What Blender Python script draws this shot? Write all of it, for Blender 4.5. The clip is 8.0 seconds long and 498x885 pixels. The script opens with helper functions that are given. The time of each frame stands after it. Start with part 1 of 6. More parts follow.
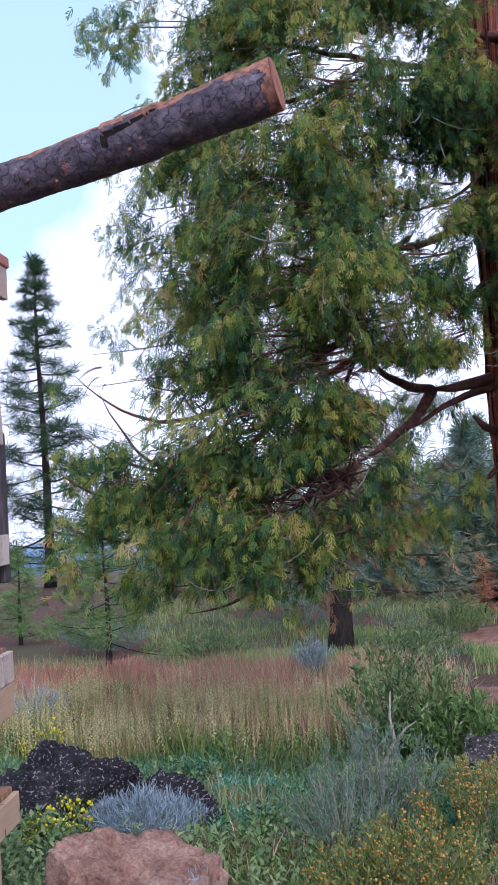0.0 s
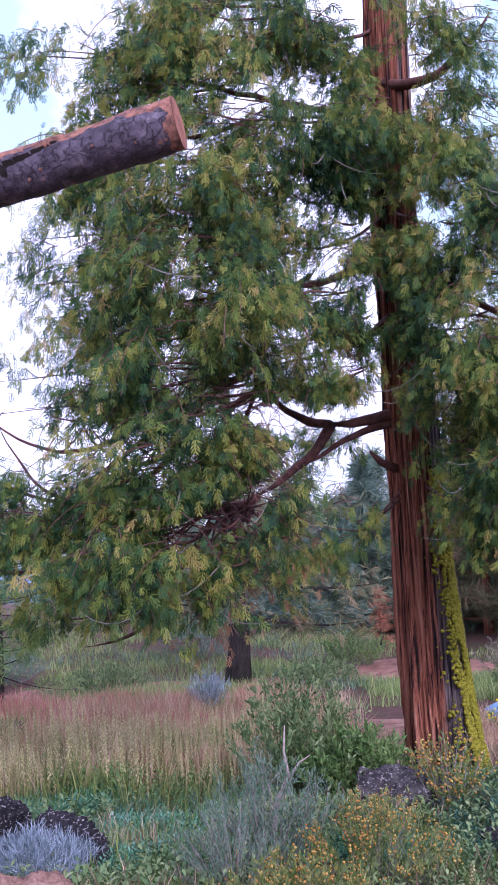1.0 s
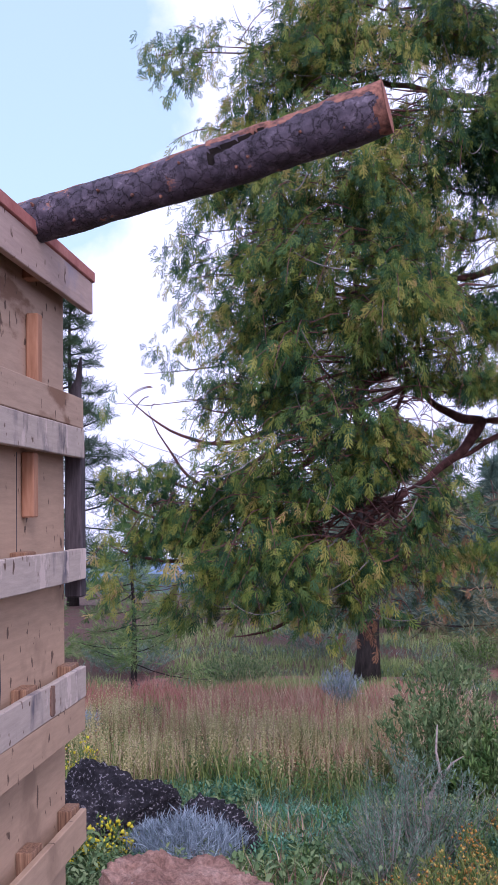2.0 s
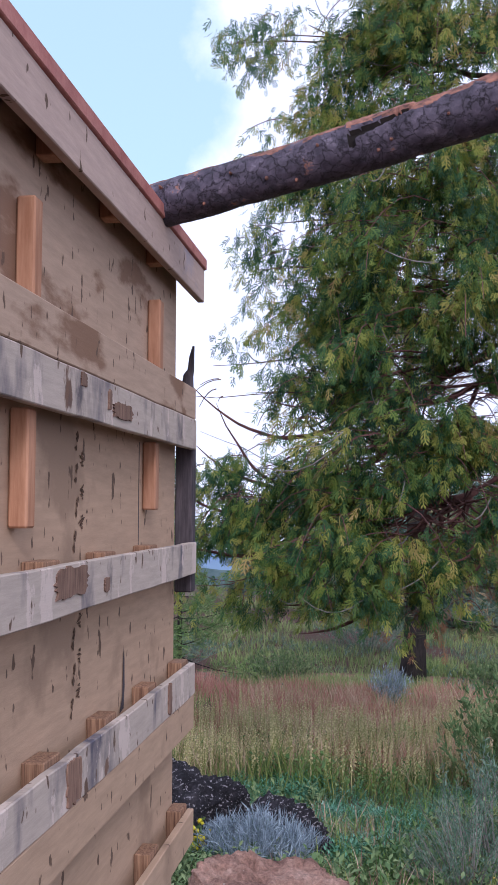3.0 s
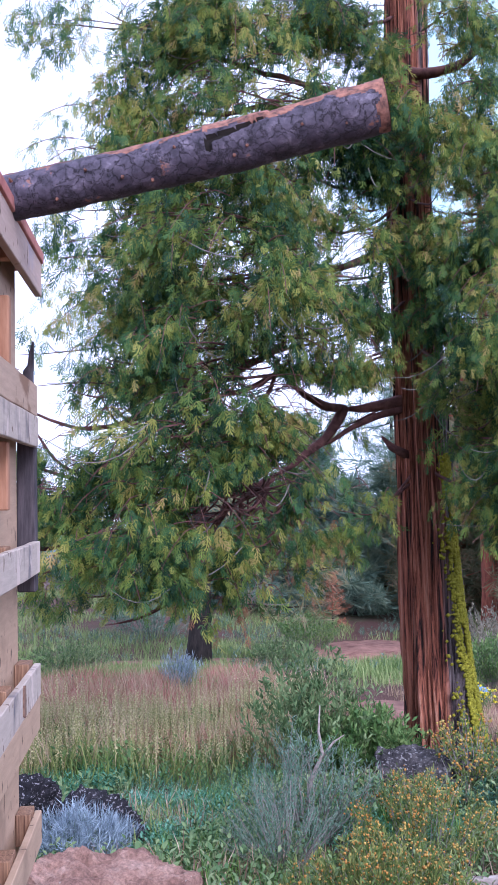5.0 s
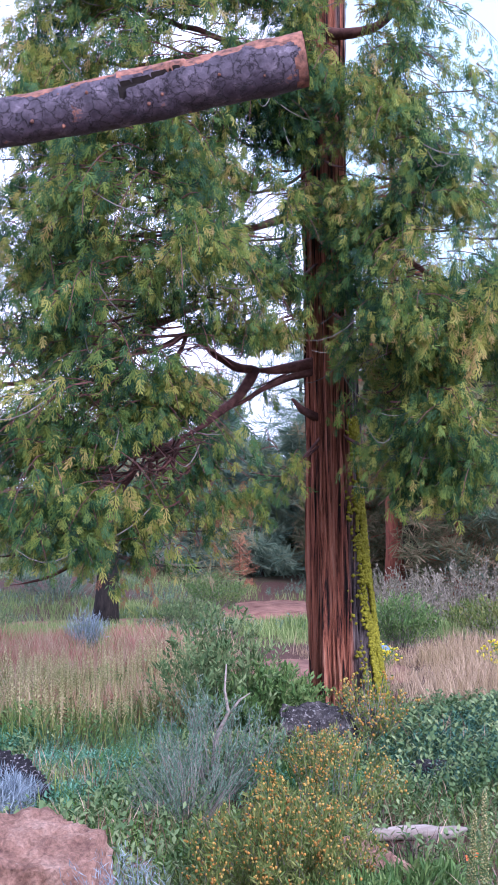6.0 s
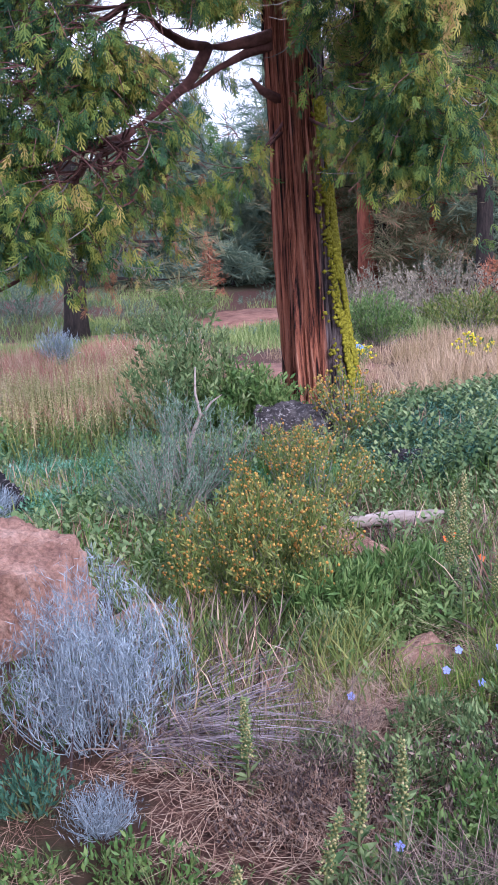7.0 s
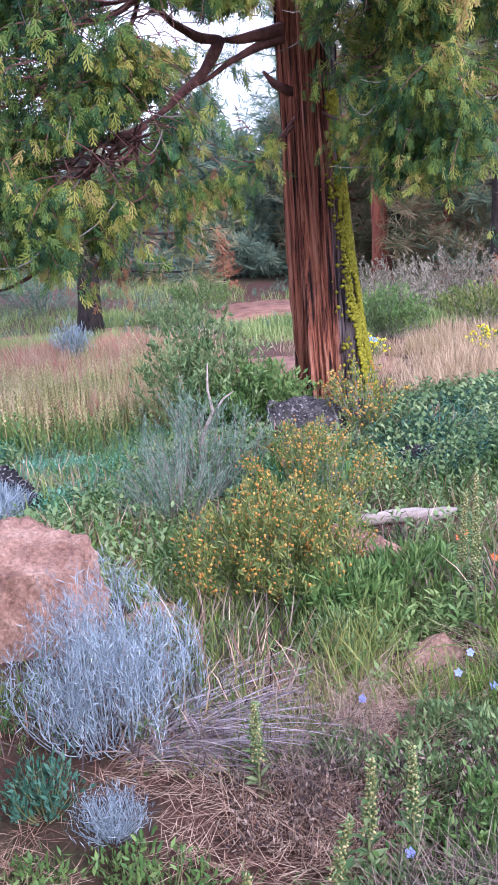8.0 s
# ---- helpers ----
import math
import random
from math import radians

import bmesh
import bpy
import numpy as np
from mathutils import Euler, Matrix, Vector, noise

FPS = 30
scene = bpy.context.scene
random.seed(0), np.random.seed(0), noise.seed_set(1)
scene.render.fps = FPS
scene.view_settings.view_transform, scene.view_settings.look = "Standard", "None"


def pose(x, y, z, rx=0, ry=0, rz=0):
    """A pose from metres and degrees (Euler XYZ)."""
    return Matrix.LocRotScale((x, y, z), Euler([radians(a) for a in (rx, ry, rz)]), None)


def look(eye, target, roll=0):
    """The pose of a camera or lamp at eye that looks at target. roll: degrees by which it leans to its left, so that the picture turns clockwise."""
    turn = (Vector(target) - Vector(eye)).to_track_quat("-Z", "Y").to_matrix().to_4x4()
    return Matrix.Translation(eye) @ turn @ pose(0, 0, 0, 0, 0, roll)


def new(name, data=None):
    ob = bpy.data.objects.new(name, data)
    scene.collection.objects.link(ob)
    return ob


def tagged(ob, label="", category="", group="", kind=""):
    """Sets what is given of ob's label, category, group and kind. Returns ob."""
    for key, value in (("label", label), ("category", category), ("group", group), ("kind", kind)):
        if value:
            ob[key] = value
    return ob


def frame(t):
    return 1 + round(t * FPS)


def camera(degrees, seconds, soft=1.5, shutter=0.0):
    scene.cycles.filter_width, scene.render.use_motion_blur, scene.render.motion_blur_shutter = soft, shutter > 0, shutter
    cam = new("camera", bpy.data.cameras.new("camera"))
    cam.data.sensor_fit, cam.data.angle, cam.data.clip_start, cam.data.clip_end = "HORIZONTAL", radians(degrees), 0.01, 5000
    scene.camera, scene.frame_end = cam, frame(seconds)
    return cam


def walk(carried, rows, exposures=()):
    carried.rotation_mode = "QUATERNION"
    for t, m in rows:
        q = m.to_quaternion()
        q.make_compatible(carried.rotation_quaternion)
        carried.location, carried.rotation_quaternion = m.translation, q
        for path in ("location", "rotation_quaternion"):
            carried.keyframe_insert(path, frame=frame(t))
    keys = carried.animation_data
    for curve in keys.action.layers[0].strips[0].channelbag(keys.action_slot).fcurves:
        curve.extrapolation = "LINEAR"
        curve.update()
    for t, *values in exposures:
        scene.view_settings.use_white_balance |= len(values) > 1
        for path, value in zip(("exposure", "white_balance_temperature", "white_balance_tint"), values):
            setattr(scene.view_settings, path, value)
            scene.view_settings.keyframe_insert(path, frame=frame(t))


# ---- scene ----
cam = camera(28.3, 8.0, soft=1.35)
PATH = [
    (0, (-0.019, 0.232, 1.885), (-0.194, 2.223, 1.972), -3.27),
    (0.5, (-0.006, 0.224, 1.888), (-0.027, 2.220, 2.008), -2.86),
    (1, (-0.004, 0.225, 1.892), (0.022, 2.220, 2.032), -2.58),
    (1.5, (-0.048, 0.230, 1.881), (-0.089, 2.224, 2.035), -2.01),
    (2, (-0.179, 0.234, 1.879), (-0.399, 2.217, 2.020), -1.04),
    (2.2, (-0.257, 0.231, 1.870), (-0.495, 2.213, 2.009), -0.90),
    (3.3, (-0.428, 0.297, 1.886), (-0.728, 2.270, 2.015), 0.40),
    (3.5, (-0.452, 0.284, 1.884), (-0.729, 2.260, 2.022), 0.35),
    (4, (-0.493, 0.314, 1.900), (-0.689, 2.300, 2.034), 0.40),
    (4.5, (-0.554, 0.287, 1.913), (-0.563, 2.284, 2.024), -0.53),
    (5, (-0.584, 0.241, 1.908), (-0.420, 2.232, 2.007), -1.14),
    (5.2, (-0.584, 0.235, 1.907), (-0.369, 2.222, 2.000), -1.16),
    (6.3, (-0.586, 0.310, 1.893), (-0.208, 2.271, 1.795), -0.64),
    (6.5, (-0.566, 0.409, 1.845), (-0.183, 2.356, 1.587), -1.36),
    (7, (-0.497, 0.533, 1.785), (-0.135, 2.421, 1.233), -3.58),
    (7.5, (-0.460, 0.549, 1.781), (-0.101, 2.407, 1.134), -4.54),
    (8, (-0.482, 0.546, 1.811), (-0.151, 2.435, 1.242), -3.96),
]
walk(cam, [(t, look(eye, target, roll)) for t, eye, target, roll in PATH],
     [(0.0, 0.34, 5350, 18), (1.0, 0.66, 5250, 37), (2.2, 0.22, 5400, 30), (3.5, 0.24, 5450, 16), (4.5, 0.56, 5250, 20), (5.2, 0.96, 5000, 24), (6.5, 1.08, 5250, 27), (7.2, 1.00, 5350, 25), (8.0, 1.36, 5300, 25)])

# ---- light ----
world = bpy.data.worlds.new("sky")
scene.world = world
world.use_nodes = True
wn, wl = world.node_tree.nodes, world.node_tree.links
wn.clear()
w_out = wn.new("ShaderNodeOutputWorld")
w_bg = wn.new("ShaderNodeBackground")
w_sky = wn.new("ShaderNodeTexSky")
w_sky.sky_type = "NISHITA"
w_sky.sun_disc = False
w_sky.sun_elevation, w_sky.sun_rotation = radians(34), radians(160)
w_sky.dust_density = 3.0
w_tc = wn.new("ShaderNodeTexCoord")
w_noise = wn.new("ShaderNodeTexNoise")
w_noise.inputs["Scale"].default_value = 5.0
w_noise.inputs["Detail"].default_value = 9
w_noise.inputs["Roughness"].default_value = 0.55
wl.new(w_tc.outputs["Generated"], w_noise.inputs["Vector"])


def sky_gap(direction, size):
    """A gap in the cloud cover round one direction, ragged by the noise: 0 inside, rising outwards."""
    d = wn.new("ShaderNodeVectorMath")
    d.operation = "DISTANCE"
    wl.new(w_tc.outputs["Generated"], d.inputs[0])
    d.inputs[1].default_value = Vector(direction).normalized()
    m = wn.new("ShaderNodeMath")
    m.operation = "DIVIDE"
    wl.new(d.outputs["Value"], m.inputs[0])
    m.inputs[1].default_value = size
    return m.outputs[0]


def lesser(a, b):
    m = wn.new("ShaderNodeMath")
    m.operation = "MINIMUM"
    wl.new(a, m.inputs[0])
    wl.new(b, m.inputs[1])
    return m.outputs[0]


gaps = lesser(lesser(sky_gap((-0.40, 0.84, 0.38), 0.23), sky_gap((0.50, 0.80, 0.42), 0.36)), lesser(sky_gap((0.3, -0.7, 0.5), 0.5), sky_gap((-0.1, 0.3, 0.95), 0.42)))
w_add = wn.new("ShaderNodeMath")
w_add.operation = "MULTIPLY_ADD"
wl.new(w_noise.outputs["Fac"], w_add.inputs[0])
w_add.inputs[1].default_value = 1.3
wl.new(gaps, w_add.inputs[2])
w_ramp = wn.new("ShaderNodeValToRGB")
w_ramp.color_ramp.elements[0].position = 0.77
w_ramp.color_ramp.elements[1].position = 0.86
w_half = wn.new("ShaderNodeMath")
w_half.operation = "MULTIPLY"
w_half.inputs[1].default_value = 0.5
wl.new(w_add.outputs[0], w_half.inputs[0])
wl.new(w_half.outputs[0], w_ramp.inputs["Fac"])
w_mix = wn.new("ShaderNodeMix")
w_mix.data_type = "RGBA"
w_mix.inputs["B"].default_value = (8.2, 8.3, 8.9, 1)
wl.new(w_ramp.outputs["Color"], w_mix.inputs["Factor"])
w_veil = wn.new("ShaderNodeMix")
w_veil.data_type = "RGBA"
w_veil.inputs["Factor"].default_value = 0.50
w_veil.inputs["B"].default_value = (7.4, 9.4, 9.1, 1)
wl.new(w_sky.outputs["Color"], w_veil.inputs["A"])
wl.new(w_veil.outputs["Result"], w_mix.inputs["A"])
wl.new(w_mix.outputs["Result"], w_bg.inputs["Color"])
w_bg.inputs["Strength"].default_value = 0.12
wl.new(w_bg.outputs["Background"], w_out.inputs["Surface"])

sun_data = bpy.data.lights.new("sun", "SUN")
sun_data.energy, sun_data.angle, sun_data.color = 1.5, radians(14), (1.0, 0.94, 0.86)
sun = new("sun", sun_data)
sun.matrix_world = look((0, 0, 20), (-5.7, 16, 8.4))


# ---- materials ----
def mat(name, rough=0.8):
    m = bpy.data.materials.new(name)
    m.use_nodes = True
    b = m.node_tree.nodes["Principled BSDF"]
    b.inputs["Roughness"].default_value = rough
    b.inputs["Specular IOR Level"].default_value = 0.3
    return m, m.node_tree.nodes, m.node_tree.links, b


def ramp_of(nodes, stops):
    r = nodes.new("ShaderNodeValToRGB")
    e = r.color_ramp.elements
    while len(e) < len(stops):
        e.new(0.5)
    for el, (p, c) in zip(e, stops):
        el.position, el.color = p, (*c, 1)
    return r


def noise_of(nodes, links, scale, detail=6, rough=0.6, stretch=(1, 1, 1), coord="Object", turn=(0, 0, 0)):
    tc = nodes.new("ShaderNodeTexCoord")
    mp = nodes.new("ShaderNodeMapping")
    mp.inputs["Scale"].default_value = stretch
    mp.inputs["Rotation"].default_value = turn
    n = nodes.new("ShaderNodeTexNoise")
    n.inputs["Scale"].default_value = scale
    n.inputs["Detail"].default_value = detail
    n.inputs["Roughness"].default_value = rough
    links.new(tc.outputs[coord], mp.inputs["Vector"])
    links.new(mp.outputs["Vector"], n.inputs["Vector"])
    return n


def mixed(nodes, links, fac, a, b, how="MIX"):
    mx = nodes.new("ShaderNodeMix")
    mx.data_type, mx.blend_type = "RGBA", how
    for key, v in (("Factor", fac), ("A", a), ("B", b)):
        if isinstance(v, (int, float)):
            mx.inputs[key].default_value = v
        elif isinstance(v, tuple):
            mx.inputs[key].default_value = (*v, 1)
        else:
            links.new(v, mx.inputs[key])
    return mx.outputs["Result"]


def bumped(nodes, links, b, height, strength=0.4, distance=0.01):
    bp = nodes.new("ShaderNodeBump")
    bp.inputs["Strength"].default_value = strength
    bp.inputs["Distance"].default_value = distance
    links.new(height, bp.inputs["Height"])
    links.new(bp.outputs["Normal"], b.inputs["Normal"])


def simple(name, dark, light, scale, rough=0.85, stretch=(1, 1, 1), bump=0.3, distance=0.01, detail=7, turn=(0, 0, 0)):
    m, n, l, b = mat(name, rough)
    a = noise_of(n, l, scale, detail, 0.65, stretch, turn=turn)
    c = noise_of(n, l, scale * 0.13, 4, 0.5)
    r = ramp_of(n, [(0.32, dark), (0.68, light)])
    l.new(a.outputs["Fac"], r.inputs["Fac"])
    tone = ramp_of(n, [(0.3, (0.72, 0.72, 0.72)), (0.7, (1.1, 1.08, 1.05))])
    l.new(c.outputs["Fac"], tone.inputs["Fac"])
    l.new(mixed(n, l, 1.0, r.outputs["Color"], tone.outputs["Color"], "MULTIPLY"), b.inputs["Base Color"])
    bumped(n, l, b, a.outputs["Fac"], bump, distance)
    return m


def leafy(name, stops, rough=0.6, shine=0.25, through_light=0.35, spread=0.35):
    """Foliage: colour by leaf island and by a wide noise, some light passing through."""
    m, n, l, b = mat(name, rough)
    b.inputs["Specular IOR Level"].default_value = shine
    geo = n.new("ShaderNodeNewGeometry")
    wide = noise_of(n, l, 1.7, 3, 0.5)
    add = n.new("ShaderNodeMath")
    add.operation = "MULTIPLY_ADD"
    l.new(geo.outputs["Random Per Island"], add.inputs[0])
    add.inputs[1].default_value = spread
    l.new(wide.outputs["Fac"], add.inputs[2])
    sub = n.new("ShaderNodeMath")
    sub.operation = "SUBTRACT"
    l.new(add.outputs[0], sub.inputs[0])
    sub.inputs[1].default_value = spread / 2
    r = ramp_of(n, stops)
    l.new(sub.outputs[0], r.inputs["Fac"])
    l.new(r.outputs["Color"], b.inputs["Base Color"])
    tr = n.new("ShaderNodeBsdfTranslucent")
    l.new(r.outputs["Color"], tr.inputs["Color"])
    ms = n.new("ShaderNodeMixShader")
    ms.inputs[0].default_value = 0.7 * through_light
    l.new(b.outputs[0], ms.inputs[1])
    l.new(tr.outputs[0], ms.inputs[2])
    l.new(ms.outputs[0], n["Material Output"].inputs["Surface"])
    return m


# ---- building helpers ----
def link_mesh(name, verts, faces, material, parent=None, label="", smooth=False):
    me = bpy.data.meshes.new(name)
    me.from_pydata([tuple(v) for v in verts], [], [tuple(int(i) for i in f) for f in faces])
    me.update()
    if smooth:
        me.shade_smooth()
    if material:
        me.materials.append(material)
    ob = new(name, me)
    if parent:
        ob.parent = parent
    if label:
        ob["label"] = label
    return ob


def part(name, bm, material, parent=None, label="", smooth=False):
    me = bpy.data.meshes.new(name)
    bm.to_mesh(me)
    bm.free()
    if smooth:
        me.shade_smooth()
    me.materials.append(material)
    ob = new(name, me)
    if parent:
        ob.parent = parent
    if label:
        ob["label"] = label
    return ob


def empty(name, at=(0, 0, 0)):
    ob = new(name)
    ob.location = at
    ob.empty_display_size = 0.1
    return ob


def box(x0, x1, y0, y1, z0, z1, bevel=0.002, worn=0.0, cuts=0):
    bm = bmesh.new()
    bmesh.ops.create_cube(bm, size=1)
    for v in bm.verts:
        v.co = Vector((x0 + (v.co.x + 0.5) * (x1 - x0), y0 + (v.co.y + 0.5) * (y1 - y0), z0 + (v.co.z + 0.5) * (z1 - z0)))
    if cuts:
        long_edges = [e for e in bm.edges if abs(e.verts[0].co.y - e.verts[1].co.y) > 0.5 * abs(y1 - y0)]
        bmesh.ops.subdivide_edges(bm, edges=long_edges, cuts=cuts)
    if worn:
        for v in bm.verts:
            v.co += worn * noise.noise_vector(v.co * 9.0)
    if bevel:
        bmesh.ops.bevel(bm, geom=[e for e in bm.edges if e.is_manifold and e.calc_face_angle(0) > 0.5], offset=bevel, segments=1, affect="EDGES")
    return bm


def tube(points, radii, segs=8, rough=0.0, seed=0.0, twist=0.0):
    """Vertices and faces of a round stem along points."""
    pts = [Vector(p) for p in points]
    verts, faces = [], []
    side = None
    for i, p in enumerate(pts):
        d = (pts[min(i + 1, len(pts) - 1)] - pts[max(i - 1, 0)]).normalized()
        if side is None:
            side = d.orthogonal().normalized()
        side = (side - d * side.dot(d)).normalized()
        up = d.cross(side)
        for k in range(segs):
            a = 2 * math.pi * k / segs + twist * i
            w = side * math.cos(a) + up * math.sin(a)
            r = radii[i]
            if rough:
                r *= 1 + rough * noise.noise(p * 6.0 + w * 1.5 + Vector((seed, 0, 0)))
            verts.append(p + w * r)
    n = len(pts)
    for i in range(n - 1):
        for k in range(segs):
            a, b = i * segs + k, i * segs + (k + 1) % segs
            faces.append((a, b, b + segs, a + segs))
    faces.append(tuple(range(segs - 1, -1, -1)))
    faces.append(tuple(range((n - 1) * segs, n * segs)))
    return verts, faces


def joined(pieces):
    verts, faces = [], []
    for v, f in pieces:
        o = len(verts)
        verts.extend(v)
        faces.extend([tuple(i + o for i in q) for q in f])
    return verts, faces


def curve_points(a, b, c, n=10):
    """Points on a bent line from a by way of b to c."""
    a, b, c = Vector(a), Vector(b), Vector(c)
    return [a * (1 - s) ** 2 + b * 2 * s * (1 - s) + c * s * s for s in (i / (n - 1) for i in range(n))]


def scatter_mesh(name, tmpl_v, tmpl_f, mats3, offs, material, parent=None, label=""):
    """One mesh of many copies of a small shape. mats3: (n, 3, 3), offs: (n, 3)."""
    tv = np.asarray(tmpl_v, dtype=np.float64)
    n, k = len(offs), len(tv)
    allv = np.einsum("nij,kj->nki", mats3, tv) + offs[:, None, :]
    sizes = np.array([len(f) for f in tmpl_f])
    flat = np.concatenate([np.asarray(f) for f in tmpl_f])
    loops = (flat[None, :] + (np.arange(n) * k)[:, None]).ravel().astype(np.int32)
    counts = np.tile(sizes, n)
    starts = np.concatenate([[0], np.cumsum(counts)[:-1]]).astype(np.int32)
    me = bpy.data.meshes.new(name)
    me.vertices.add(n * k)
    me.vertices.foreach_set("co", allv.astype(np.float32).ravel())
    me.loops.add(len(loops))
    me.loops.foreach_set("vertex_index", loops)
    me.polygons.add(len(counts))
    me.polygons.foreach_set("loop_start", starts)
    me.update(calc_edges=True)
    me.validate()
    me.materials.append(material)
    ob = new(name, me)
    if parent:
        ob.parent = parent
    if label:
        ob["label"] = label
    return ob


def turns(yaw, pitch, roll, scale):
    """(n, 3, 3) matrices: roll about the shape's own z, tip over by pitch, turn by yaw."""
    cy, sy, cp, sp, cr, sr = np.cos(yaw), np.sin(yaw), np.cos(pitch), np.sin(pitch), np.cos(roll), np.sin(roll)
    o, i = np.zeros_like(yaw), np.ones_like(yaw)
    rz = np.stack([cy, -sy, o, sy, cy, o, o, o, i], -1).reshape(-1, 3, 3)
    ry = np.stack([cp, o, sp, o, i, o, -sp, o, cp], -1).reshape(-1, 3, 3)
    rr = np.stack([cr, -sr, o, sr, cr, o, o, o, i], -1).reshape(-1, 3, 3)
    return (rz @ ry @ rr) * np.asarray(scale)[:, None, None]


PROFILE = ((-60, 0.42), (2, 0.42), (4.3, 0.25), (5.5, 0.13), (7.3, -0.04), (9, -0.18), (11.5, -0.40), (14, -0.68), (16.8, -1.02), (20.7, -1.10), (36, -1.25), (78, -5.8), (520, -39.0), (3900, -260.0))


def ground_z(x, y):
    z = float(np.interp(y, [p[0] for p in PROFILE], [p[1] for p in PROFILE]))
    near = max(0.0, 1 - abs(y) / 60)
    return z + near * (0.05 * noise.noise(Vector((x * 0.5, y * 0.5, 0))) + 0.02 * noise.noise(Vector((x * 2.1, y * 2.1, 4))))


rng = np.random.default_rng(7)


# ---- material set ----
def plywood(name, base, stain, stain_at, blotch=2.2, streak=(1, 1.1, 1.3), soft=0.06):
    """Weathered plywood: fine grain along y, cloudy stains, small dark checks."""
    m, n, l, b = mat(name, 0.72)
    g = noise_of(n, l, 3.0, 8, 0.7, (4, 3, 26))
    w = noise_of(n, l, blotch, 6, 0.55, streak)
    k = noise_of(n, l, 26.0, 3, 0.5, (1, 1.4, 0.7))
    col = ramp_of(n, [(0.25, tuple(c * 0.80 for c in base)), (0.55, base), (0.8, tuple(min(1, c * 1.15) for c in base))])
    l.new(g.outputs["Fac"], col.inputs["Fac"])
    sm = ramp_of(n, [(stain_at, (0, 0, 0)), (stain_at + soft, (1, 1, 1))])
    l.new(w.outputs["Fac"], sm.inputs["Fac"])
    c1 = mixed(n, l, sm.outputs["Color"], col.outputs["Color"], stain)
    km = ramp_of(n, [(0.655, (0, 0, 0)), (0.68, (1, 1, 1))])
    l.new(k.outputs["Fac"], km.inputs["Fac"])
    c2 = mixed(n, l, km.outputs["Color"], c1, (0.12, 0.07, 0.045))
    if blotch > 4:
        pw = noise_of(n, l, 7.5, 5, 0.6, (1, 1.0, 0.6))
        pm = ramp_of(n, [(0.70, (0, 0, 0)), (0.72, (1, 1, 1))])
        l.new(pw.outputs["Fac"], pm.inputs["Fac"])
        c2 = mixed(n, l, pm.outputs["Color"], c2, (0.16, 0.09, 0.06))
        flake = noise_of(n, l, 9.0, 8, 0.7, (1, 1.0, 0.45))
        fm = ramp_of(n, [(0.56, (0, 0, 0)), (0.585, (0.8, 0.8, 0.8))])
        l.new(flake.outputs["Fac"], fm.inputs["Fac"])
        c2 = mixed(n, l, fm.outputs["Color"], c2, (0.60, 0.48, 0.42))
        ink = noise_of(n, l, 4.2, 7, 0.65, (1, 1.3, 0.6))
        im = ramp_of(n, [(0.60, (0, 0, 0)), (0.68, (0.85, 0.85, 0.85))])
        l.new(ink.outputs["Fac"], im.inputs["Fac"])
        c2 = mixed(n, l, im.outputs["Color"], c2, (0.055, 0.045, 0.06))
    l.new(c2, b.inputs["Base Color"])
    bumped(n, l, b, g.outputs["Fac"], 0.25, 0.003)
    return m


M_PLY = plywood("pale_plywood", (0.43, 0.285, 0.19), (0.30, 0.195, 0.13), 0.57)
M_PLY_HI = plywood("upper_plywood", (0.43, 0.295, 0.21), (0.22, 0.122, 0.075), 0.55, 3.9, (1, 0.7, 2.0))
M_STRIP = plywood("stained_strip", (0.46, 0.37, 0.31), (0.085, 0.075, 0.10), 0.53, 6.0, (1, 1.5, 0.7), 0.16)
M_PEEL = simple("torn_ply", (0.10, 0.055, 0.04), (0.30, 0.18, 0.13), 22, 0.9, (6, 6, 0.6), 0.5, 0.002)
M_FASCIA = plywood("fascia_board", (0.48, 0.345, 0.29), (0.34, 0.28, 0.30), 0.58)
M_RED = simple("red_roof_edge", (0.40, 0.13, 0.11), (0.56, 0.24, 0.20), 20, 0.6)
M_BLOCK = simple("new_pine_block", (0.34, 0.15, 0.08), (0.54, 0.28, 0.17), 14, 0.7, (6, 6, 0.6), 0.15, 0.002)
M_LAM = simple("laminated_block", (0.10, 0.045, 0.028), (0.40, 0.23, 0.14), 26, 0.8, (8, 8, 0.3), 0.3, 0.002)
M_GREY = simple("weathered_post", (0.08, 0.08, 0.11), (0.20, 0.19, 0.25), 16, 0.85, (5, 5, 0.5), 0.4, 0.003)
M_DARK = simple("charred_wood", (0.03, 0.025, 0.03), (0.10, 0.08, 0.09), 18, 0.9, (5, 5, 0.5), 0.5, 0.003)


